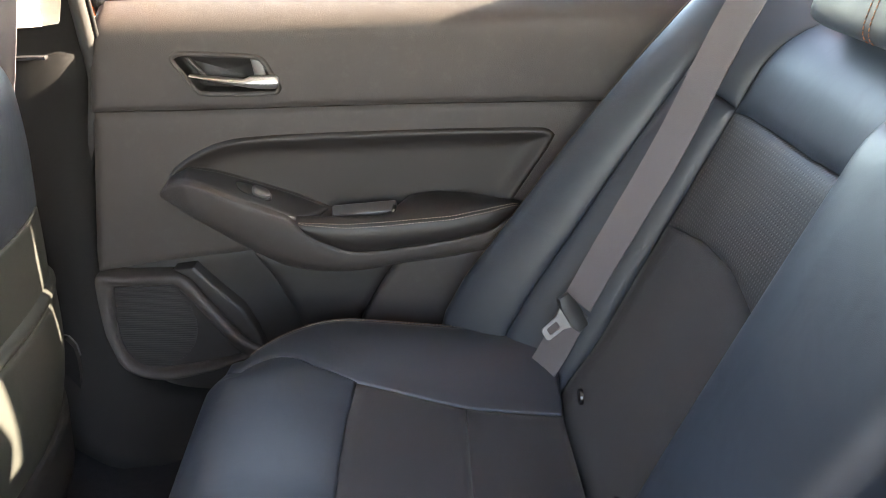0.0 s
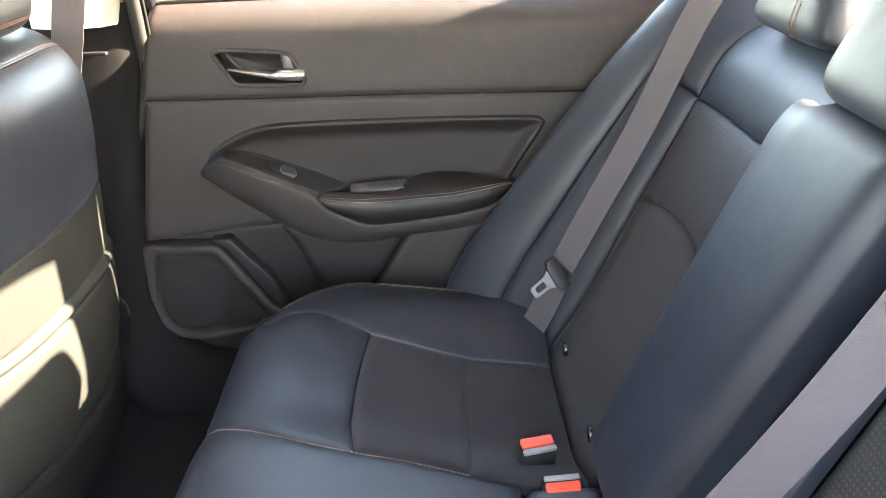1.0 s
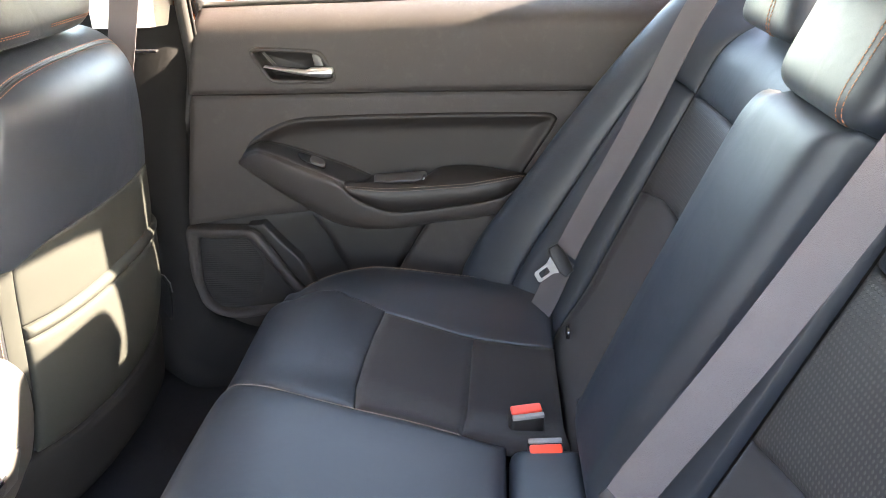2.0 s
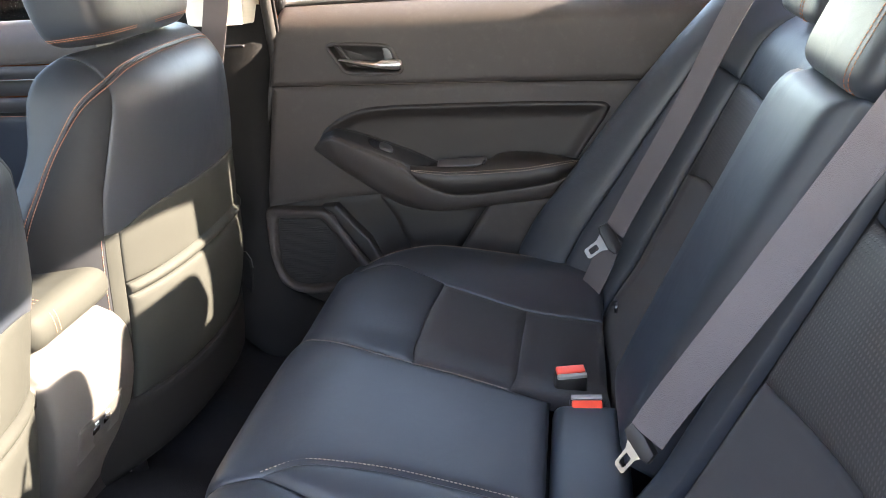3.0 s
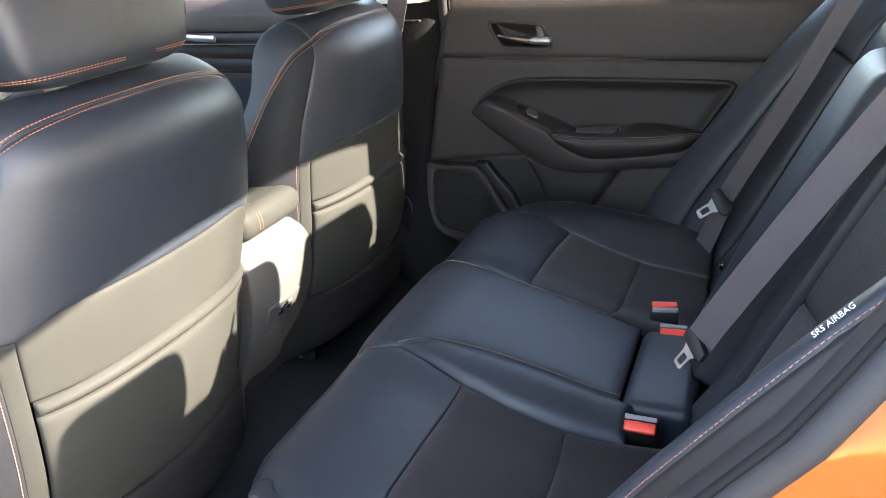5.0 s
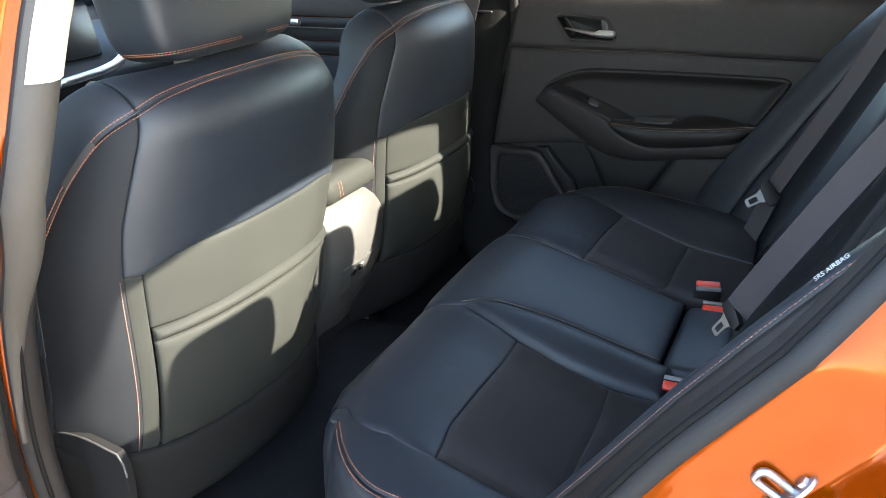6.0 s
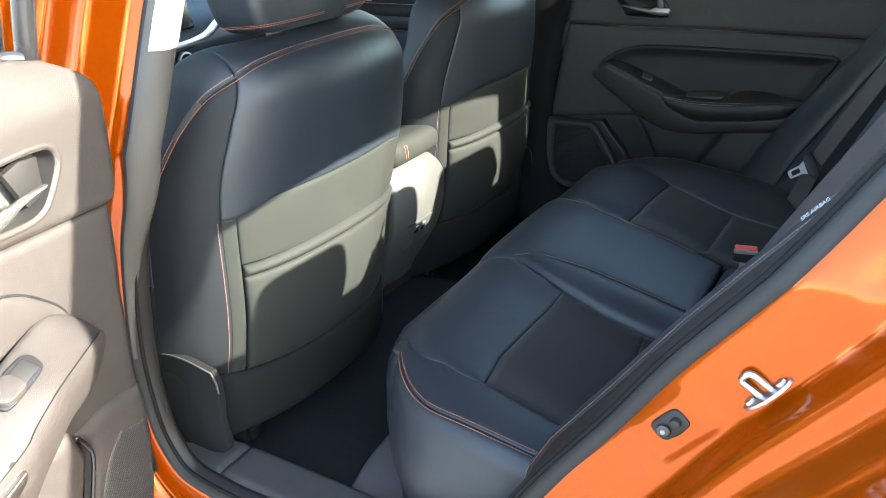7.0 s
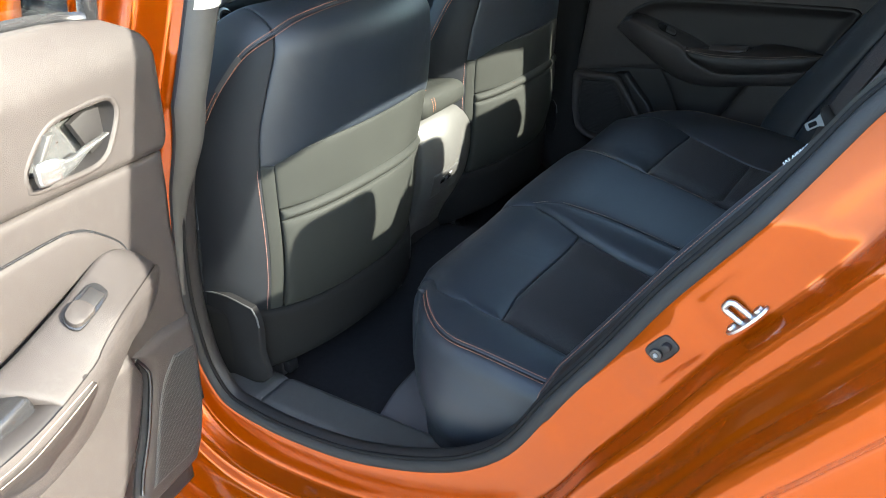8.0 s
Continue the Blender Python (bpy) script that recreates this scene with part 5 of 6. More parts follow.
    # dark switch plate on the slope between the door and the ridge
    def plate(a, b):
        z0, z1 = np.interp(a, XT, ZT), sip(a, XR, ZR)
        z1 = np.where(a > -0.104, 0.757 - 0.38 * (a + 0.104), z1)
        y = f(a, z0)[..., 1]
        return np.stack([a, y - sip(a, XP, PP) * b, z0 * (1 - b) + z1 * b + 0.0025], -1)
    panel("switch_plate", line((-0.306, 0.0), (-0.046, 0.0), 16), [(-0.046, 0.0), (-0.058, 0.35), (-0.090, 0.84)], line((-0.300, 0.80), (-0.090, 0.84), 16), [(-0.306, 0.0), (-0.300, 0.80)], plate, PLATE_M, d, groove=0.0025, w=0.003, n=(60, 20), out=-1, skirt=0.008, label="dark soft-touch switch panel")
    c = plate(np.array(-0.160), np.array(0.42))
    A = plate(np.array(-0.150), np.array(0.42)) - c
    B = plate(np.array(-0.160), np.array(0.62)) - c
    A, B = A / np.linalg.norm(A), B / np.linalg.norm(B)
    N = np.cross(A, -B)
    N = N * np.sign(N[2]) / np.linalg.norm(N)
    def on_plate(a, b, h):
        return tuple(c + A * a + B * b + N * h)
    well = spline([(-0.027, -0.010), (0.018, -0.011), (0.028, -0.004), (0.029, 0.006), (0.020, 0.011), (-0.014, 0.010), (-0.026, 0.002)], 40, closed=True)[:-1]
    slab("window_switch", [tuple(p) for p in well], on_plate, 0.0022, GLOSS, d, "black window switch well", bevel=0.0008)
    lever = spline([(-0.002, -0.008), (0.020, -0.009), (0.026, -0.002), (0.026, 0.005), (0.018, 0.009), (0.0, 0.009)], 30, closed=True)[:-1]
    slab("switch_lever", [tuple(p) for p in lever], lambda a, b, h: on_plate(a, b, h + 0.001), 0.0065, MIDGREY, d, "grey window switch lever", bevel=0.0025)
    # pull cup behind the pad
    rbox("pull_cup", (0.012, 0.688, 0.742), (0.104, 0.024, 0.040), 0.004, CUP_M, d, "grey pull cup", turn=(28, -3, 0))
    rbox("cup_end", (0.052, 0.676, 0.744), (0.006, 0.030, 0.040), 0.002, GLOSS, d, turn=(0, 24, 0))
    # armrest pad
    px = np.linspace(-0.094, 0.262, 80)
    zs = sip(px, [-0.094, -0.018, 0.043, 0.144, 0.214, 0.25, 0.262], [0.754, 0.748, 0.750, 0.757, 0.766, 0.766, 0.756])
    zl = sip(px, XR, ZR) + 0.001
    zk = np.interp(px, [-0.094, 0.04, 0.062, 0.09, 0.124, 0.176, 0.215, 0.25, 0.262], [0.757, 0.752, 0.757, 0.770, 0.774, 0.771, 0.763, 0.756, 0.752])
    pp = sip(px, XP, PP) + 0.001
    end = np.clip((px + 0.094) / 0.012, 0, 1) ** 0.5
    zl = zs + (zl - zs) * end
    fy = f(px, zs)[:, 1]
    wide = sm(0.030, 0.085, px)
    deep = 0.020 + (pp + 0.004 - 0.020) * wide
    rows = [np.stack([px, fy - pp + 0.02, zl - 0.004], 1), np.stack([px, fy - pp + 0.004, zl - 0.001], 1)]
    for q, t in ((0.001, 0.12), (0.006, 0.40), (0.007, 0.65), (0.004, 0.88)):
        rows.append(np.stack([px, fy - pp - q * end, zl + (zs - zl) * t], 1))
    rows.append(np.stack([px, fy - pp, zs], 1))
    for t in (0.2, 0.45, 0.75, 0.95, 1.0):
        h = 0.004 * math.sin(t * math.pi)
        rows.append(np.stack([px, fy - pp + deep * t, zs + (zk - zs) * t ** 0.8 + h - (0.012 * (1 - wide) if t == 1.0 else 0)], 1))
    V = np.stack(rows, 1)
    m = len(rows)
    pad = part("armrest_pad", V.reshape(-1, 3), [tuple(reversed(t)) for t in grid_faces(80, m)] + [tuple(range(m)), tuple(reversed(range(79 * m, 80 * m)))], DOOR_LEATHER, d, "padded black leather armrest with orange stitching")
    for k, o in ((6, 0.0), (5, 0.001)):
        stitches(V[1:-1, k] + np.array([0, 0, o]), (0, -0.7, 0.7), THREAD_W, pad, r=0.0006, step=0.0052, dash=0.0036, lift=0.0008)
    # handle
    q = []
    for k, dep in ((0.007, -0.004), (0.005, -0.009), (0.001, -0.010), (-0.002, -0.006), (-0.004, 0.010), (-0.006, 0.018)):
        e = grow(bez, k)
        q.append(f(e[:, 0], e[:, 1]) + np.array([0, dep, 0]))
    e = bez.mean(0) + (bez - bez.mean(0)) * 0.02
    q.append(f(e[:, 0], e[:, 1]) + np.array([0, 0.020, 0]))
    V = np.concatenate(q)
    m = len(bez)
    rings = lambda i0, i1: [((i - i0) * m + j, (i - i0) * m + (j + 1) % m, (i - i0 + 1) * m + (j + 1) % m, (i - i0 + 1) * m + j) for i in range(i0, i1) for j in range(m)]
    part("handle_bezel", np.concatenate(q[:4]), rings(0, 3), PLASTIC, d, "dark grey handle bezel")
    part("handle_recess", np.concatenate(q[3:]), rings(3, 6), PLASTIC_D, d, "black handle recess")
    lev = [(-0.236, 0.976), (-0.215, 0.9735), (-0.196, 0.972), (-0.172, 0.9695), (-0.156, 0.968), (-0.150, 0.970), (-0.144, 0.9725), (-0.125, 0.9725), (-0.107, 0.972), (-0.103, 0.965), (-0.105, 0.956), (-0.112, 0.953), (-0.141, 0.955), (-0.157, 0.9575), (-0.178, 0.961), (-0.197, 0.965), (-0.22, 0.971)]
    lo = spline(lev, 60, closed=True)[:-1]
    lc = np.stack([lo[:, 0], np.interp(lo[:, 0], [-0.236, -0.196, -0.156, -0.103], [0.974, 0.9685, 0.9628, 0.9628])], 1)
    rows = [lo + (lc - lo) * k for k in (0.0, 0.0, 0.12, 0.45, 0.97)]
    V = np.concatenate([f(r[:, 0], r[:, 1]) + np.stack([0 * r[:, 0], -0.004 - 0.010 * np.clip((r[:, 0] + 0.236) / 0.1, 0, 1) - h, 0 * r[:, 0]], 1) for r, h in zip(rows, (-0.006, 0.0, 0.0025, 0.005, 0.006))])
    m = len(lo)
    part("handle_lever", V, [(i * m + (j + 1) % m, i * m + j, (i + 1) * m + j, (i + 1) * m + (j + 1) % m) for i in range(4) for j in range(m)], CHROME, d, "satin chrome door lever")
    tube("recess_strut", f(np.array([-0.237, -0.226, -0.214]), np.array([1.000, 0.986, 0.972])) + np.array([0, 0.004, 0]), 0.003, MIDGREY, d, n=8, up=(0, 1, 0))
    slab("lock_tab", [(-0.143, 0.998), (-0.127, 0.995), (-0.120, 0.968), (-0.139, 0.968)], lambda a, b, h: tuple(f(np.array(a), np.array(b)) + np.array([0, 0.006 - h, 0])), 0.011, MIDGREY, d, "dark grey lock tab", bevel=0.003)
    # lower door, set back
    panel("lower_trim", line((FX(0.36), 0.30), (0.22, 0.33), 8), line((0.22, 0.33), (0.50, 0.696), 6), [(x, z - 0.003) for x, z in seam_l], line((FX(0.36), 0.30), (FX(0.64), 0.641), 6), off(0.026), PLASTIC_D, d, groove=0.004, n=(50, 36), label="dark lower door panel")
    # speaker: a broad moulded surround, a dark sunk panel and a round pierced grille
    oo = spline([(-0.452, 0.640), (-0.41, 0.641), (-0.37, 0.641), (-0.318, 0.641), (-0.300, 0.634), (-0.273, 0.598), (-0.244, 0.551), (-0.214, 0.509), (-0.185, 0.490), (-0.222, 0.470), (-0.272, 0.450), (-0.333, 0.434), (-0.378, 0.431), (-0.420, 0.444), (-0.450, 0.475), (-0.460, 0.51), (-0.457, 0.58)], 120, closed=True)[:-1]
    ii = spline([(-0.426, 0.616), (-0.40, 0.6175), (-0.365, 0.619), (-0.330, 0.621), (-0.316, 0.615), (-0.288, 0.575), (-0.262, 0.535), (-0.240, 0.500), (-0.225, 0.477), (-0.25, 0.468), (-0.294, 0.459), (-0.34, 0.452), (-0.376, 0.448), (-0.409, 0.455), (-0.430, 0.480), (-0.437, 0.515), (-0.434, 0.57)], 120, closed=True)[:-1]
    rows = []
    for k, dep in ((0.0, 0.026), (0.0, -0.004), (0.12, -0.009), (0.35, -0.0105), (0.7, -0.008), (0.92, -0.004), (1.0, 0.003), (1.02, 0.012)):
        e = oo + (ii - oo) * k
        rows.append(f(e[:, 0], e[:, 1]) + np.array([0, dep, 0]))
    m = len(oo)
    part("speaker_surround", np.concatenate(rows), [(i * m + j, i * m + (j + 1) % m, (i + 1) * m + (j + 1) % m, (i + 1) * m + j) for i in range(len(rows) - 1) for j in range(m)], PLASTIC, d, "raised dark grey speaker surround")
    gc = ii.mean(0)
    part("speaker_panel", list(f(ii[:, 0], ii[:, 1]) + np.array([0, 0.010, 0])) + [f(gc[0], gc[1]) + np.array([0, 0.010, 0])], [(m, (j + 1) % m, j) for j in range(m)], PLASTIC_D, d, "dark sunk speaker panel")
    vs, fs, k = [], [], 0
    for z in np.arange(0.455, 0.616, 0.0046):
        hits = []
        for j in range(m):
            p, r = ii[j], ii[(j + 1) % m]
            if (p[1] - z) * (r[1] - z) < 0:
                hits.append(p[0] + (r[0] - p[0]) * (z - p[1]) / (r[1] - p[1]))
        half = math.sqrt(max(0.0, 0.0915 ** 2 - (z - 0.541) ** 2))
        if len(hits) >= 2 and half > 0.01:
            a, b = max(min(hits) + 0.003, -0.388 - half), min(max(hits) - 0.004, -0.388 + half)
            if b - a > 0.01:
                for x in (a, b):
                    y = f(np.array(x), np.array(z))[1] + 0.010
                    vs += [(x, y, z - 0.0016), (x, y - 0.0035, z), (x, y, z + 0.0016)]
                fs += [(k, k + 3, k + 4, k + 1), (k + 1, k + 4, k + 5, k + 2)]
                k += 6
    part("speaker_grille", vs, fs, PLASTIC_D, d, "fine ribbed speaker grille", kind="stuff")
    # map pocket: a lip beside the speaker, a dark hollow, a proud front and the wall beside it
    panel("pocket_lip", [(-0.205, 0.40), (-0.17, 0.40)], [(-0.17, 0.40), (-0.190, 0.52), (-0.212, 0.570), (-0.25, 0.612), (-0.283, 0.652)], [(-0.318, 0.648), (-0.283, 0.652)], [(-0.205, 0.40), (-0.188, 0.490), (-0.214, 0.511), (-0.244, 0.553), (-0.293, 0.632), (-0.318, 0.648)], off(-0.001), PLASTIC_D, d, groove=0.003, w=0.003, n=(16, 40), skirt=0.03, label="dark pocket lip")
    panel("pocket_front", [(-0.085, 0.40), (-0.03, 0.40)], [(-0.03, 0.40), (-0.013, 0.540), (0.033, 0.617), (0.068, 0.668)], [(-0.178, 0.672), (0.068, 0.676)], spline([(-0.085, 0.40), (-0.112, 0.534), (-0.134, 0.588), (-0.150, 0.627), (-0.178, 0.672)], 20), off(-0.002), PLASTIC_D, d, groove=0.006, w=0.008, n=(40, 40), skirt=0.03, label="dark grey map pocket front")
    panel("pocket_wall", [(-0.026, 0.40), (0.20, 0.42)], [(0.20, 0.42), (0.42, 0.69)], [(0.072, 0.670), (0.42, 0.69)], [(-0.026, 0.40), (-0.009, 0.540), (0.037, 0.617), (0.072, 0.670)], off(-0.007), PLASTIC, d, groove=0.006, n=(24, 24), skirt=0.02, label="dark grey lower door wall")
    # outer shell, edge and glass
    def shell(a, b):
        return np.stack([a, side_y(b, 0.885), b], -1)
    edge = spline([(FX(1.04) - 0.012, 1.045), (FX(0.92) - 0.014, 0.92), (FX(0.66) - 0.014, 0.66), (FX(0.48) - 0.01, 0.46), (-0.44, 0.375),
                   (-0.36, 0.345), (-0.10, 0.355), (0.04, 0.41), (0.13, 0.50), (0.24, 0.66), (0.36, 0.83), (0.46, 0.97), (0.50, 1.045)], 70)
    n = len(edge)
    rows = [np.stack([edge[:, 0], np.full(n, y0) if y0 < 0.79 else side_y(edge[:, 1], y0), edge[:, 1]], 1) for y0 in (0.780, 0.82, 0.872)]
    V = np.concatenate(rows)
    faces = [(i * n + j, i * n + j + 1, (i + 1) * n + j + 1, (i + 1) * n + j) for i in range(2) for j in range(n - 1)]
    faces += [tuple(range(2 * n, 3 * n)), tuple(reversed(range(n))), tuple([0, n, 2 * n, 3 * n - 1, 2 * n - 1, n - 1])]
    part("door_shell", V, faces, PAINT, d, "orange painted door shell", smooth=False)
    part("inner_sheet", np.stack([edge[:, 0], np.full(n, 0.757), edge[:, 1]], 1), [tuple(range(n))[::-1]], PLASTIC_D, d, "dark inner door sheet", smooth=False)
    window_sheet("window_glass", [(FX(1.08) + 0.03, 0.765, 1.07), (0.53, 0.765, 1.08), (0.42, 0.665, 1.30), (-0.34, 0.665, 1.33)], d, "tinted door window")
    fr = spline([(FX(1.08) + 0.0, 0.765, 1.06), (-0.37, 0.715, 1.20), (-0.34, 0.665, 1.315), (-0.2, 0.655, 1.345), (0.1, 0.655, 1.345), (0.38, 0.665, 1.30), (0.51, 0.70, 1.19), (0.52, 0.765, 1.06)], 90)
    tube("window_frame", fr, 0.018, GLOSS, d, "black window frame", n=8)
    tube("belt_seal", spline([(FX(1.09), 0.752, 1.083), (0.1, 0.752, 1.083), (0.54, 0.752, 1.083)], 20), 0.007, RUBBER, d, "black window seal", n=8)
    return d


rear_door("closed rear door, dark grey trim with chrome handle")
def open_rear_door():
    """The open door, in its own frame: s from the hinge to the latch, d towards the cabin side, z up."""
    XF[0] = pose(-0.434, -0.790, 0, 0, 0, -78.7)
    d = thing("rear_door", (0.03, 0.0, 0.36), "open rear door, sunlit grey trim with chrome handle", "car door", "rear doors")

    def face(s, z, k=0.0):
        roll = np.clip(z - 1.075, 0, 0.2)
        end = np.clip(0.06 - s, 0, 0.1)
        return np.stack([s + 0 * z, 0.035 + 0.08 * (z - 0.75) + k - 6.0 * roll ** 2 - 9.0 * end ** 2 + 0 * s, z - 0.8 * roll ** 2], -1)

    def off(k):
        return lambda a, b: face(a, b, k)
    E = 0.86
    bez = spline([(0.243, 1.046), (0.196, 1.053), (0.150, 1.053), (0.136, 1.045), (0.135, 1.030), (0.150, 1.003), (0.168, 0.984), (0.20, 0.979), (0.276, 0.985), (0.284, 0.992), (0.280, 1.012)], 70, closed=True)[:-1]
    panel("upper_trim", spline([(0.057, 0.951), (0.25, 0.961), (0.55, 0.972), (E, 0.985)], 20), line((E, 0.985), (E, 1.175), 4),
          spline([(0.10, 1.150), (0.20, 1.165), (0.5, 1.17), (E, 1.175)], 20), spline([(0.057, 0.951), (0.041, 0.966), (0.036, 1.0), (0.035, 1.06), (0.036, 1.09), (0.050, 1.118), (0.10, 1.150)], 20),
          off(0.006), PLASTIC, d, groove=0.007, w=0.007, n=(210, 60), out=-1, skirt=0.025, hole=grow(bez, 0.001), label="sunlit grey upper door trim")
    panel("middle_trim", line((0.064, 0.655), (E, 0.69), 6), line((E, 0.69), (E, 0.982), 4), spline([(0.057, 0.948), (0.25, 0.958), (0.55, 0.969), (E, 0.982)], 20),
          [(0.064, 0.655), (0.066, 0.712), (0.063, 0.782), (0.064, 0.831), (0.058, 0.902), (0.057, 0.948)], off(0.0), PLASTIC, d, groove=0.004, w=0.005, n=(40, 30), out=-1, skirt=0.02, label="sunlit grey middle door trim")
    # insert, a dark gap round it
    top = [(0.160, 0.838), (0.166, 0.853), (0.187, 0.875), (0.216, 0.898), (0.238, 0.908), (0.264, 0.913), (0.348, 0.915), (0.55, 0.918), (0.68, 0.918)]
    low = [(0.160, 0.838), (0.21, 0.850), (0.302, 0.826), (0.40, 0.80), (0.55, 0.785), (0.68, 0.79)]
    g = spline(top, 50)
    tube("insert_gap", face(g[:, 0], g[:, 1], 0.0003), 0.0022, GLOSS, d, "dark gap round the insert", n=6, up=(0, 1, 0))
    panel("insert", spline(low, 40), line((0.68, 0.79), (0.68, 0.916), 4), spline([(x, z - 0.002) for x, z in top], 40), [(0.160, 0.838), (0.1601, 0.8381)], off(0.004), PLASTIC, d, groove=0.003, w=0.004, puff=0.003, n=(50, 24), out=-1, label="padded grey door insert")
    # armrest: a sloping switch plate, a bevel along its edge and a body below it
    xs = np.linspace(0, 1, 60)
    inner = spline([(0.161, 0.041, 0.842), (0.205, 0.050, 0.862), (0.302, 0.058, 0.838), (0.40, 0.058, 0.812), (0.55, 0.055, 0.79), (0.70, 0.045, 0.80)], 60)
    outer = spline([(0.122, 0.050, 0.799), (0.166, 0.080, 0.812), (0.255, 0.115, 0.813), (0.306, 0.125, 0.797), (0.338, 0.130, 0.783), (0.45, 0.135, 0.762), (0.60, 0.120, 0.76), (0.70, 0.055, 0.775)], 60)
    base = spline([(0.110, 0.030, 0.762), (0.167, 0.034, 0.715), (0.229, 0.030, 0.695), (0.283, 0.025, 0.655), (0.343, 0.022, 0.612), (0.45, 0.022, 0.60), (0.60, 0.025, 0.64), (0.72, 0.03, 0.72)], 60)

    def plate(a, b):
        q = [np.interp(a, xs, inner[:, k]) * (1 - b) + np.interp(a, xs, outer[:, k]) * b for k in range(3)]
        q[2] = q[2] + 0.006 * np.sin(np.clip(b, 0, 1) * np.pi)
        return np.stack(q, -1)
    panel("switch_plate", line((0.0, 0.0), (0.52, 0.0), 20), [(0.52, 0.0), (0.47, 1.0)], line((0.0, 1.0), (0.47, 1.0), 20), [(0.0, 0.0), (0.0, 1.0)], plate, PLASTIC, d, groove=0.003, w=0.004, n=(50, 20), out=1, label="grey armrest switch plate")
    rows = []
    for k, t, drop in ((0.0, 0.0, 0.0), (0.0, 0.05, 0.006), (0.02, 0.14, 0.012), (0.08, 0.30, 0.01), (0.20, 0.50, 0.005), (0.40, 0.68, 0.0), (0.70, 0.86, 0.0), (1.0, 1.0, 0.0), (1.25, 1.02, 0.0)):
        q = outer * (1 - t) + base * t
        q[:, 1] = outer[:, 1] * (1 - k) + base[:, 1] * k + 0.004 * math.sin(min(t, 0.2) / 0.2 * math.pi)
        q[:, 2] = q[:, 2] - drop * 0.4
        rows.append(q)
    V = np.stack(rows, 1)
    part("armrest", V.reshape(-1, 3), grid_faces(60, len(rows)), PLASTIC, d, "moulded grey armrest body")

    def on_plate(a, b, h=0.0):
        p, pa, pb = plate(np.array(a), np.array(b)), plate(np.array(a + 0.01), np.array(b)), plate(np.array(a), np.array(b + 0.02))
        A, B = pa - p, pb - p
        A, B = A / np.linalg.norm(A), B / np.linalg.norm(B)
        N = np.cross(B, A)
        N = N / np.linalg.norm(N) * (1 if N[2] > 0 or np.cross(B, A)[2] > 0 else -1)
        return p + N * h, A, np.cross(N, A), N
    c, A, B, N = on_plate(0.265, 0.46)

    def to_plate(a, b, h):
        return tuple(c + A * a + B * b + N * h)
    well = spline([(-0.032, -0.013), (0.020, -0.015), (0.033, -0.008), (0.036, 0.006), (0.026, 0.014), (-0.020, 0.015), (-0.034, 0.008)], 40, closed=True)[:-1]
    slab("switch_well", [tuple(p) for p in well], lambda a, b, h: to_plate(a, b, h - 0.001), 0.0035, GLOSS, d, "black window switch well", bevel=0.001)
    lev = spline([(0.000, -0.012), (0.022, -0.014), (0.032, -0.006), (0.033, 0.006), (0.024, 0.012), (0.000, 0.013)], 30, closed=True)[:-1]
    slab("switch_lever", [tuple(p) for p in lev], lambda a, b, h: to_plate(a, b, h + 0.002), 0.008, PLASTIC, d, "grey window switch lever", bevel=0.003)
    slab("switch_ramp", [(-0.028, -0.010), (-0.002, -0.011), (-0.002, 0.011), (-0.026, 0.012)], lambda a, b, h: to_plate(a, b, h + 0.001), 0.0035, PLASTIC_D, d, bevel=0.0015)
    # pull cup and leather pad
    rbox("pull_cup", (0.47, 0.085, 0.768), (0.13, 0.05, 0.03), 0.008, GLOSS, d, "dark hollow pull cup", turn=(0, 10, 0))
    n = 44
    topl = spline([(0.340, 0.112, 0.788), (0.391, 0.095, 0.776), (0.439, 0.088, 0.774), (0.60, 0.075, 0.79), (0.72, 0.05, 0.79)], n)
    stl = spline([(0.336, 0.128, 0.770), (0.416, 0.131, 0.757), (0.482, 0.131, 0.747), (0.60, 0.120, 0.75), (0.72, 0.06, 0.77)], n)
    lol = spline([(0.330, 0.118, 0.741), (0.366, 0.120, 0.718), (0.407, 0.118, 0.699), (0.459, 0.116, 0.692), (0.60, 0.10, 0.70), (0.73, 0.05, 0.74)], n)
    out = np.array([0, 0.010, 0.006])
    rows = [topl - np.array([0, 0.02, 0.012]), topl, (topl + stl) / 2 + out * 0.9, stl + out * 0.5, stl * 0.75 + lol * 0.25 + out, (stl + lol) / 2 + out * 1.1, stl * 0.2 + lol * 0.8 + out * 0.6, lol, lol - np.array([0, 0.03, 0.0])]
    V = np.stack(rows, 1)
    V[0] = V[0].mean(0) * 0.4 + V[0] * 0.6
    m = len(rows)
    pad = part("armrest_pad", V.reshape(-1, 3), grid_faces(n, m) + [tuple(range(m)), tuple(reversed(range((n - 1) * m, n * m)))], DOOR_LEATHER, d, "padded black leather armrest with pale double stitching")
    for k, w in ((3, 0.0), (4, 0.0)):
        stitches(V[1:-1, k], (0, 0.8, 0.5), THREAD_W, pad, r=0.0008, step=0.0062, dash=0.005, lift=0.001)
    # handle: recess, silver plate, lever and lock tab
    cb = bez.mean(0)
    q = []
    for k, dep in ((0.009, 0.003), (0.006, 0.0075), (0.002, 0.008), (-0.001, 0.004), (-0.003, -0.010), (-0.006, -0.022)):
        e = grow(bez, k)
        q.append(face(e[:, 0], e[:, 1], dep))
    for k in (0.6, 0.02):
        e = cb + (bez - cb) * k
        q.append(face(e[:, 0], e[:, 1], -0.024))
    m = len(bez)
    ring_faces = lambda a, b: [(i * m + j, i * m + (j + 1) % m, (i + 1) * m + (j + 1) % m, (i + 1) * m + j) for i in range(a, b) for j in range(m)]
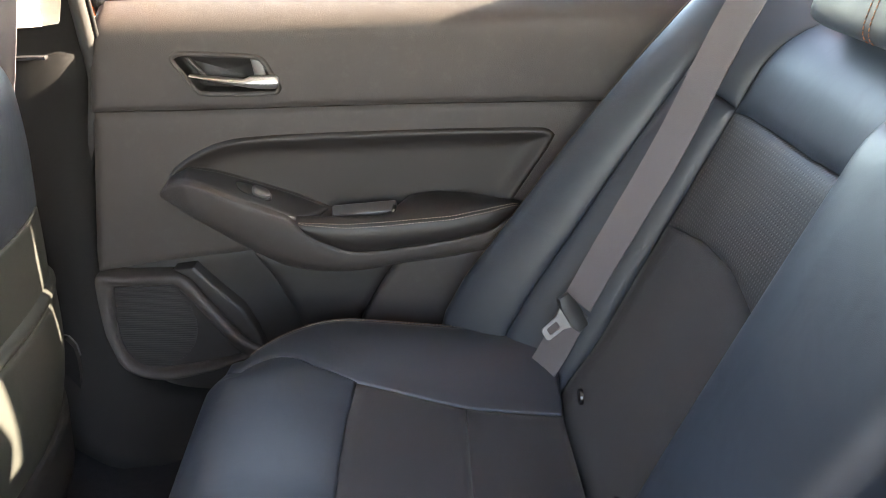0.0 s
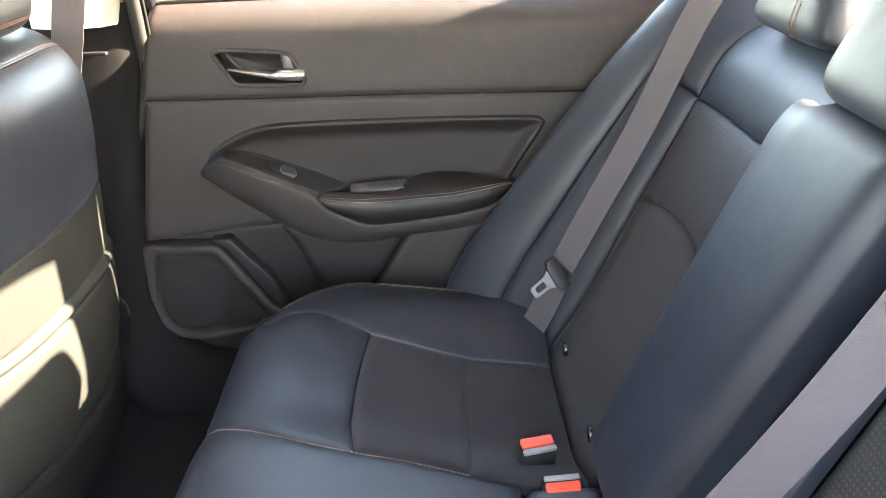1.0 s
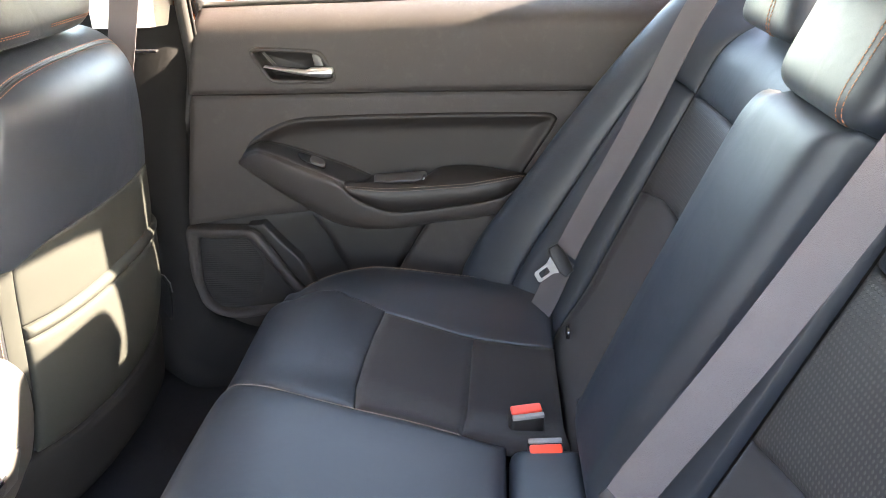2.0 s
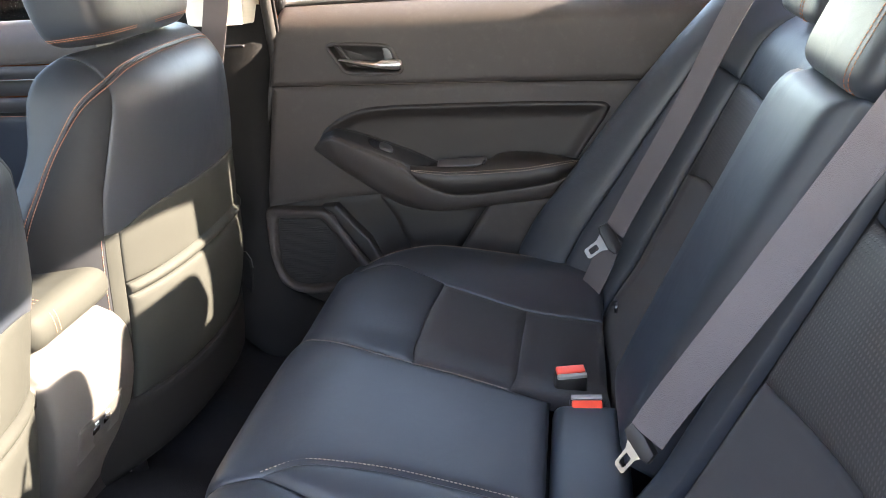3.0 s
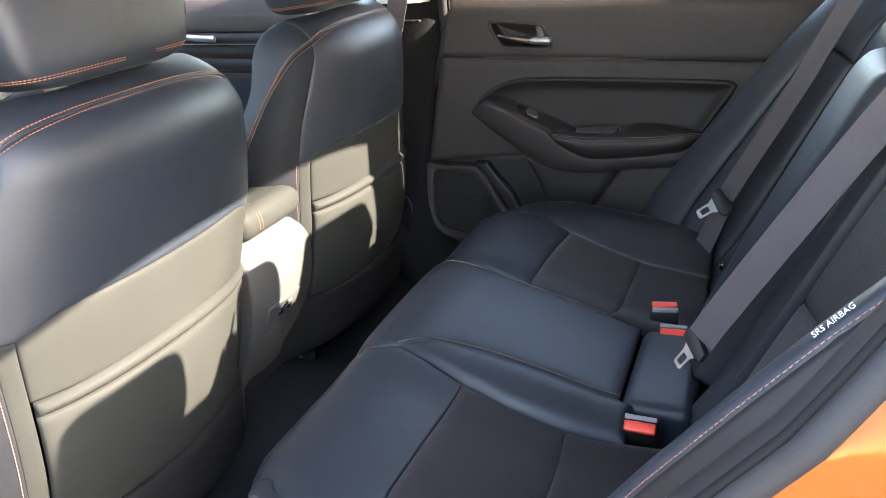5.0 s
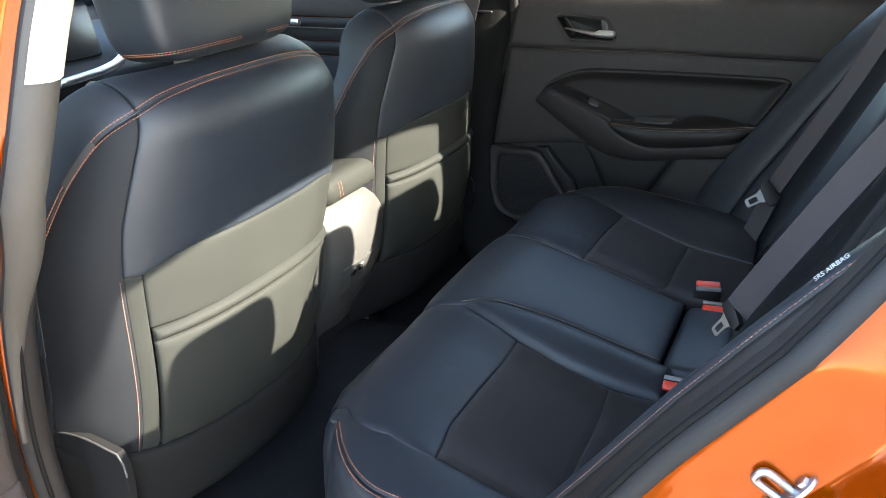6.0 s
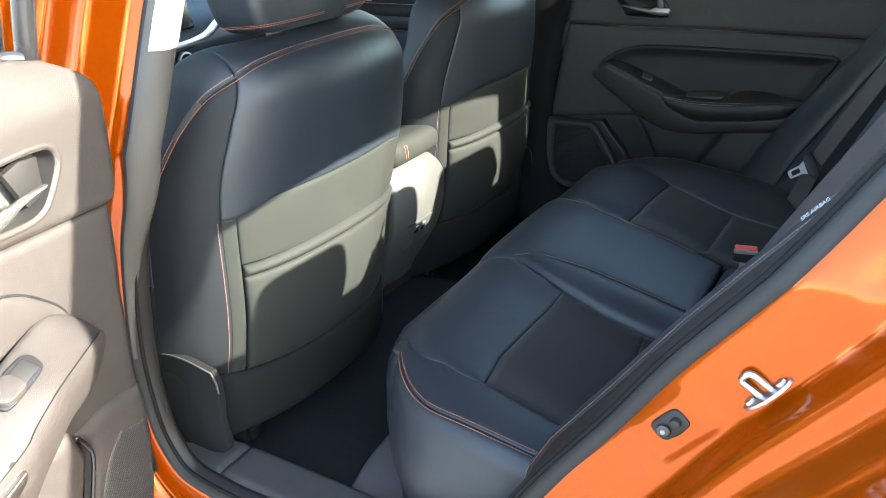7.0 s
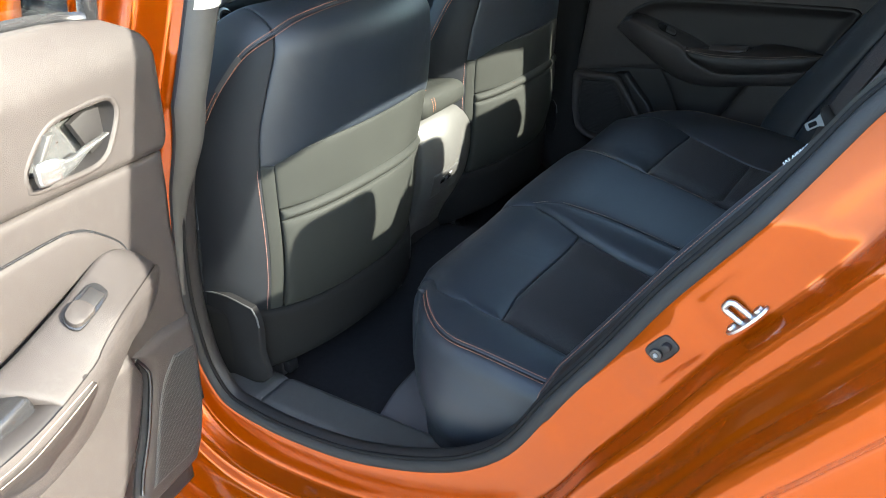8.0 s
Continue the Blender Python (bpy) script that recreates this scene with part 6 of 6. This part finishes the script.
    part("handle_bezel", np.concatenate(q[:4]), ring_faces(0, 3), PLASTIC, d, "grey handle surround")
    part("recess_wall", np.concatenate(q[3:6]), ring_faces(0, 2), PLASTIC_D, d, "dark recess wall")
    part("handle_recess", np.concatenate(q[5:]), ring_faces(0, 2), CHROME_S, d, "silver handle recess")
    slab("recess_step", [(0.150, 1.000), (0.176, 0.990), (0.200, 1.038), (0.176, 1.046), (0.150, 1.044)], lambda a, b, h: tuple(face(np.array(a), np.array(b), -0.014 + h)), 0.009, PLASTIC_D, d, "dark handle pivot plate", bevel=0.002)
    blade = spline([(0.160, 1.016), (0.20, 1.016), (0.243, 1.014), (0.262, 1.022), (0.284, 1.020), (0.287, 1.006), (0.284, 0.992), (0.262, 0.994), (0.235, 0.999), (0.20, 1.010)], 60, closed=True)[:-1]
    bow = lambda a: 0.010 + 0.020 * np.clip((a - 0.16) / 0.1, 0, 1) - 0.010 * np.clip((a - 0.262) / 0.02, 0, 1)
    bm = bmesh.new()
    tops = []
    cc = blade.mean(0)
    for kk, hh in ((0.2, 0.0105), (0.6, 0.0100), (0.85, 0.0085), (0.97, 0.0055), (1.0, 0.002), (0.9, -0.003)):
        e = np.stack([blade[:, 0], cc[1] + (blade[:, 1] - cc[1])], 1)
        mid = np.interp(blade[:, 0], [0.16, 0.243, 0.287], [1.014, 1.006, 1.006])
        e[:, 1] = mid + (blade[:, 1] - mid) * kk
        e[:, 0] = cc[0] + (blade[:, 0] - cc[0]) * (0.9 + 0.1 * kk)
        tops.append([bm.verts.new(p) for p in face(e[:, 0], e[:, 1], bow(e[:, 0]) + hh * 0.6)])
    for a, b in zip(tops[:-1], tops[1:]):
        for j in range(len(a)):
            k = (j + 1) % len(a)
            bm.faces.new((a[j], a[k], b[k], b[j]))
    bm.faces.new(tops[0])
    bm.faces.new(list(reversed(tops[-1])))
    bpart("handle_lever", bm, CHROME_S, d, "satin chrome door lever", angle=0.9)
    slab("lock_tab", [(0.262, 1.018), (0.274, 1.016), (0.254, 1.044), (0.243, 1.044)], lambda a, b, h: tuple(face(np.array(a), np.array(b), 0.002 + h)), 0.014, MIDGREY, d, "grey lock tab", bevel=0.003)
    # lower door: speaker panel, its mesh, map pocket
    edge = spline([(0.108, 0.398), (0.087, 0.434), (0.072, 0.485), (0.062, 0.563), (0.060, 0.619), (0.066, 0.672)], 24)
    gap = spline([(0.255, 0.400), (0.231, 0.478), (0.201, 0.545), (0.177, 0.626), (0.180, 0.652), (0.193, 0.676)], 24)
    panel("speaker_panel", line((0.108, 0.398), (0.255, 0.400), 6), gap, [(0.066, 0.672), (0.13, 0.684), (0.193, 0.676)], edge, off(0.010), PLASTIC, d, groove=0.010, w=0.008, puff=0.003, n=(30, 50), out=-1, skirt=0.02, label="grey speaker panel")
    panel("speaker_grille", line((0.126, 0.432), (0.218, 0.437), 6), spline([(0.218, 0.437), (0.190, 0.523), (0.158, 0.602), (0.125, 0.637)], 20), line((0.079, 0.622), (0.125, 0.637), 6), spline([(0.126, 0.432), (0.100, 0.447), (0.083, 0.493), (0.075, 0.559), (0.079, 0.622)], 20),
          off(0.0145), SPEAKER_M, d, groove=0.003, w=0.003, n=(24, 40), out=-1, skirt=0.006, label="grey pierced speaker mesh")
    # black bar and sheet put the pocket gap's shade into colour
    tube("pocket_gap_shade", face(gap[:, 0] + 0.003, gap[:, 1], 0.012)[4:], 0.0032, GLOSS, d, "black bar for the shade in the gap beside the pocket", n=6, up=(0, 1, 0))
    panel("pocket_shade_sheet", [(0.19, 0.40), (0.33, 0.40)], [(0.33, 0.40), (0.33, 0.66)], [(0.17, 0.68), (0.33, 0.68)], [(0.19, 0.40), (0.17, 0.68)], off(-0.004), GLOSS, d, out=-1, label="black sheet for the shade inside the pocket")
    panel("map_pocket", [(0.30, 0.42), (E, 0.42)], line((E, 0.42), (E, 0.69), 4), [(0.205, 0.69), (0.35, 0.675), (E, 0.69)], spline([(0.33, 0.42), (0.275, 0.470), (0.222, 0.550), (0.190, 0.630), (0.192, 0.650), (0.205, 0.69)], 20), off(0.014), PLASTIC, d, groove=0.006, w=0.006, n=(40, 40), out=-1, skirt=0.02, label="grey map pocket wall")
    panel("lower_edge", line((0.108, 0.352), (E - 0.1, 0.36), 4), [(E - 0.1, 0.36), (E - 0.08, 0.43)], line((0.108, 0.405), (E - 0.08, 0.43), 4), [(0.108, 0.352), (0.108, 0.405)], off(-0.006), PLASTIC_D, d, out=-1, n=(20, 8))
    # painted shell, glass and frame
    out_l = spline([(0.055, 1.085), (0.050, 0.96), (0.078, 0.92), (0.080, 0.66), (0.078, 0.56), (0.105, 0.42), (0.14, 0.36), (0.25, 0.34), (0.50, 0.35), (0.60, 0.44), (0.72, 0.62), (0.82, 0.80), (0.88, 0.95), (0.90, 1.085)], 70)
    m = len(out_l)
    rows = [np.stack([out_l[:, 0], np.full(m, y) + 0.08 * (out_l[:, 1] - 0.75), out_l[:, 1]], 1) for y in (-0.015, -0.06, -0.125)]
    faces = [(i * m + j, i * m + j + 1, (i + 1) * m + j + 1, (i + 1) * m + j) for i in range(2) for j in range(m - 1)]
    faces += [tuple(range(2 * m, 3 * m)), tuple(reversed(range(m))), (0, m, 2 * m, 3 * m - 1, 2 * m - 1, m - 1)]
    part("door_shell", np.concatenate(rows), faces, PAINT, d, "orange painted door shell", smooth=False)
    window_sheet("window_glass", [(0.11, -0.01, 1.10), (E, -0.01, 1.12), (0.80, 0.09, 1.36), (0.14, 0.09, 1.40)], d, "tinted door window")
    fr = spline([(0.085, 0.0, 1.10), (0.088, 0.015, 1.16), (0.10, 0.07, 1.33), (0.13, 0.095, 1.40), (0.3, 0.10, 1.425), (0.6, 0.10, 1.415), (0.78, 0.09, 1.37), (0.86, 0.05, 1.26), (0.89, 0.0, 1.10)], 90)
    tube("window_frame", fr, 0.013, GLOSS, d, "black window frame", n=10)
    tube("belt_seal", spline([(0.10, 0.012, 1.142), (0.2, 0.008, 1.155), (0.5, 0.006, 1.160), (E, 0.005, 1.165)], 20), 0.009, GLOSS, d, "black window seal", n=8)
    XF[0] = Matrix.Identity(4)


open_rear_door()


# ---- console, dash, front door trim ----
def console():
    c = thing("centre_console", (-0.7, 0.03, 0.31), "dark centre console with padded leather lid and rear outlet", "console")
    y0 = 0.032
    prof = spline([(-0.575, 0.33), (-0.545, 0.42), (-0.507, 0.49), (-0.477, 0.575), (-0.469, 0.65), (-0.482, 0.70), (-0.51, 0.718), (-0.62, 0.722), (-0.95, 0.70)], 50)
    half = np.interp(np.linspace(0, 1, 50), [0, 0.3, 0.5, 0.8, 1], [0.095, 0.106, 0.113, 0.112, 0.105])
    V = []
    for (x, z), h in zip(prof, half):
        for k, e in ((-1.0, -0.05), (-0.985, -0.012), (-0.92, 0.0), (0, 0.004), (0.92, 0.0), (0.985, -0.012), (1.0, -0.05)):
            V.append((x + (e if z < 0.69 else e * 0.2), y0 + k * h, z + (e if z >= 0.69 else 0)))
    part("body", V, grid_faces(50, 7), CONSOLE_M, c, "moulded grey console body")
    rbox("core", (-0.80, y0, 0.51), (0.50, 0.19, 0.37), 0.03, PLASTIC_D, c)
    lid = rbox("lid", (-0.635, y0 + 0.0, 0.752), (0.33, 0.205, 0.065), 0.028, POCKET_M, c, "padded grey-black lid", seg=5)
    for o in (-0.0045, 0.0045):
        y = y0 - 0.052 + o
        pts = spline([(-0.76, y, 0.7848), (-0.60, y, 0.7848), (-0.505, y, 0.7845), (-0.484, y, 0.778), (-0.472, y, 0.766), (-0.4695, y, 0.750), (-0.4695, y, 0.735)], 60)
        stitches(pts, (0.6, 0, 0.8), THREAD, lid, lift=0.0006, r=0.0006)
    # rear outlet plate
    M, XF[0] = XF[0], XF[0] @ pose(-0.490, y0 - 0.004, 0.542, 0, 20, 0)
    pl = rbox("outlet_plate", (0, 0, 0), (0.012, 0.125, 0.072), 0.006, MIDGREY, c, "grey rear outlet plate")
    for dy in (-0.016, 0.014):
        rbox("usb_socket", (0.005, dy, 0.006), (0.006, 0.018, 0.012), 0.002, GLOSS, pl, "black charging socket")
        rbox("socket_mark", (0.006, dy, 0.020), (0.003, 0.010, 0.004), 0.001, WHITE, pl)
    XF[0] = M
    rbox("foot", (-0.62, y0, 0.36), (0.10, 0.15, 0.09), 0.03, PILLAR_M, c)
    # gear lever
    sh = thing("gear_lever", (-0.98, -0.03, 0.70), "black gear lever with chrome trim on the console", "gear lever")
    tube("stem", [(-0.98, -0.03, 0.69), (-0.985, -0.03, 0.76)], 0.012, CHROME, sh)
    headrest("knob", (-0.985, -0.03, 0.79), (0.055, 0.05, 0.085), sh, mats=GLOSS).name = "knob"
    rbox("gate", (-0.98, -0.03, 0.695), (0.16, 0.11, 0.02), 0.006, GLOSS, sh)


console()


def dashboard():
    d = thing("dashboard", (-1.4, 0, 0.4), "black dashboard with silver trim line and start button", "dashboard")
    prof = spline([(-1.28, 0.42), (-1.22, 0.60), (-1.20, 0.74), (-1.24, 0.84), (-1.22, 0.92), (-1.27, 0.985), (-1.40, 1.01), (-1.62, 1.0)], 40)
    ys = np.linspace(-0.68, 0.68, 40)
    V = []
    for x, z in prof:
        for y in ys:
            hood = 0.055 * math.exp(-((y + 0.37) / 0.17) ** 4) * (1 if z > 0.93 else 0)
            V.append((x + 0.05 * (y / 0.68) ** 2 * -1, y, z + hood))
    part("fascia", V, [tuple(reversed(t)) for t in grid_faces(40, 40)], LEATHER, d, "soft black dashboard top")
    tube("silver_trim", spline([(-1.21, -0.05, 0.93), (-1.20, 0.10, 0.945), (-1.205, 0.17, 0.975), (-1.21, 0.26, 1.012), (-1.22, 0.45, 1.018), (-1.24, 0.66, 1.0)], 40), 0.011, CHROME, d, "satin silver trim line")
    rbox("screen", (-1.26, 0.02, 1.03), (0.02, 0.20, 0.13), 0.008, GLOSS, d, "black display screen", turn=(0, -12, 0))
    r = 0.021
    for rad, dx, m, lab in ((0.026, 0.0, CHROME, "chrome ring"), (0.021, 0.006, GLOSS, "black start button")):
        disc = [(rad * math.cos(t), rad * math.sin(t)) for t in np.linspace(0, 2 * math.pi, 28, endpoint=False)]
        slab("start_button", disc, lambda a, b, q: (-1.205 + q + dx, 0.035 + a, 0.895 + b), 0.008, m, d, lab, bevel=0.002)
    w = thing("steering_wheel", (-1.1, -0.37, 0.9), "black leather steering wheel", "steering wheel")
    ring3 = [(-1.08 - 0.10 * math.sin(t) * 0.9, -0.37 + 0.185 * math.cos(t), 0.88 + 0.165 * math.sin(t)) for t in np.linspace(0, 2 * math.pi, 60, endpoint=False)]
    tube("rim", ring3, 0.015, LEATHER, w, closed=True, n=10)
    rbox("hub", (-1.11, -0.37, 0.87), (0.06, 0.15, 0.13), 0.03, PLASTIC_D, w)
    for s in (-1, 1):
        rbox("spoke", (-1.095, -0.37 + s * 0.115, 0.875), (0.03, 0.12, 0.035), 0.01, PLASTIC_D, w)
    tube("column", [(-1.12, -0.37, 0.87), (-1.27, -0.37, 0.80)], 0.045, PLASTIC_D, w, n=14)


dashboard()


def front_door_trim(label):
    d = thing("front_door", (-1.0, 0.73, 0.4), label, "car door", "front doors")
    def g(a, b):
        roll = np.clip(b - 1.02, 0, 0.2)
        return np.stack([a, 0.715 + 9 * roll ** 2 + 0 * a, b - 2 * roll ** 2], -1)
    X0, X1 = -1.58, -0.50
    def strip(name, z0, z1, off, m, lab=""):
        panel(name, line((X0, z0), (X1, z0), 4), line((X1, z0), (X1, z1), 4), line((X0, z1), (X1, z1), 4), line((X0, z0), (X0, z1), 4), lambda a, b: g(a, b) + np.array([0, off, 0]), m, d, n=(20, 14), groove=0.005, label=lab)
    strip("upper_trim", 0.985, 1.09, -0.004, PLASTIC, "dark grey upper door trim")
    strip("trim_band", 0.955, 0.982, -0.012, PLASTIC_D)
    strip("trim_band", 0.915, 0.950, -0.002, PLASTIC_D)
    strip("trim_band", 0.880, 0.912, -0.010, PLASTIC_D)
    strip("lower_trim", 0.36, 0.876, 0.004, LEATHER, "dark lower door trim")
    stitches(line((X0, 0.700, 0.873), (X1, 0.700, 0.873), 3), (0, -1, 0), THREAD, d)
    tube("handle_lever", spline([(-1.16, 0.69, 0.975), (-1.10, 0.685, 0.972), (-1.05, 0.68, 0.972)], 10), 0.009, CHROME, d, "chrome door lever", flat=0.6, up=(0, 1, 0))


front_door_trim("front door, dark trim with horizontal bands and chrome lever")


def front_belt():
    b = thing("front_seat_belt", (-0.46, 0.64, 0.36), "grey webbing front seat belt against the pillar trim", "seat belt")
    ribbon("webbing", spline([(-0.415, 0.598, 1.20), (-0.45, 0.612, 1.08), (-0.49, 0.615, 0.95), (-0.55, 0.62, 0.80), (-0.60, 0.63, 0.60)], 30), (1, 0.15, 0), 0.047, 0.002, WEB, b)
    rbox("guide", (-0.405, 0.60, 1.20), (0.06, 0.03, 0.07), 0.01, CREAM, b, "cream belt guide")


front_belt()


def airbag_print():
    cu = bpy.data.curves.new("airbag_print", "FONT")
    cu.body, cu.size, cu.align_x, cu.align_y, cu.extrude = "SRS AIRBAG", 0.0062, "CENTER", "CENTER", 0.0003
    tmp = bpy.data.objects.new("airbag_print", cu)
    scene.collection.objects.link(tmp)
    dg = bpy.context.evaluated_depsgraph_get()
    me = bpy.data.meshes.new_from_object(tmp.evaluated_get(dg))
    bpy.data.objects.remove(tmp)
    v = np.array([p.co[:] for p in me.vertices])
    faces = [tuple(p.vertices) for p in me.polygons]
    a, b = Vector((0.414, -0.654, 0.990)), Vector((0.447, -0.650, 1.028))
    ax = (b - a).normalized()
    nn = Vector((-0.66, -0.55, 0.5)).normalized()
    up = nn.cross(ax).normalized()
    nn = ax.cross(up)
    c = (a + b) / 2 + nn * 0.003
    P = [tuple(c + ax * q[0] + up * q[1] + nn * q[2]) for q in v]
    part("airbag_print", P, faces, WHITE, bench, "white airbag lettering", smooth=False)


airbag_print()
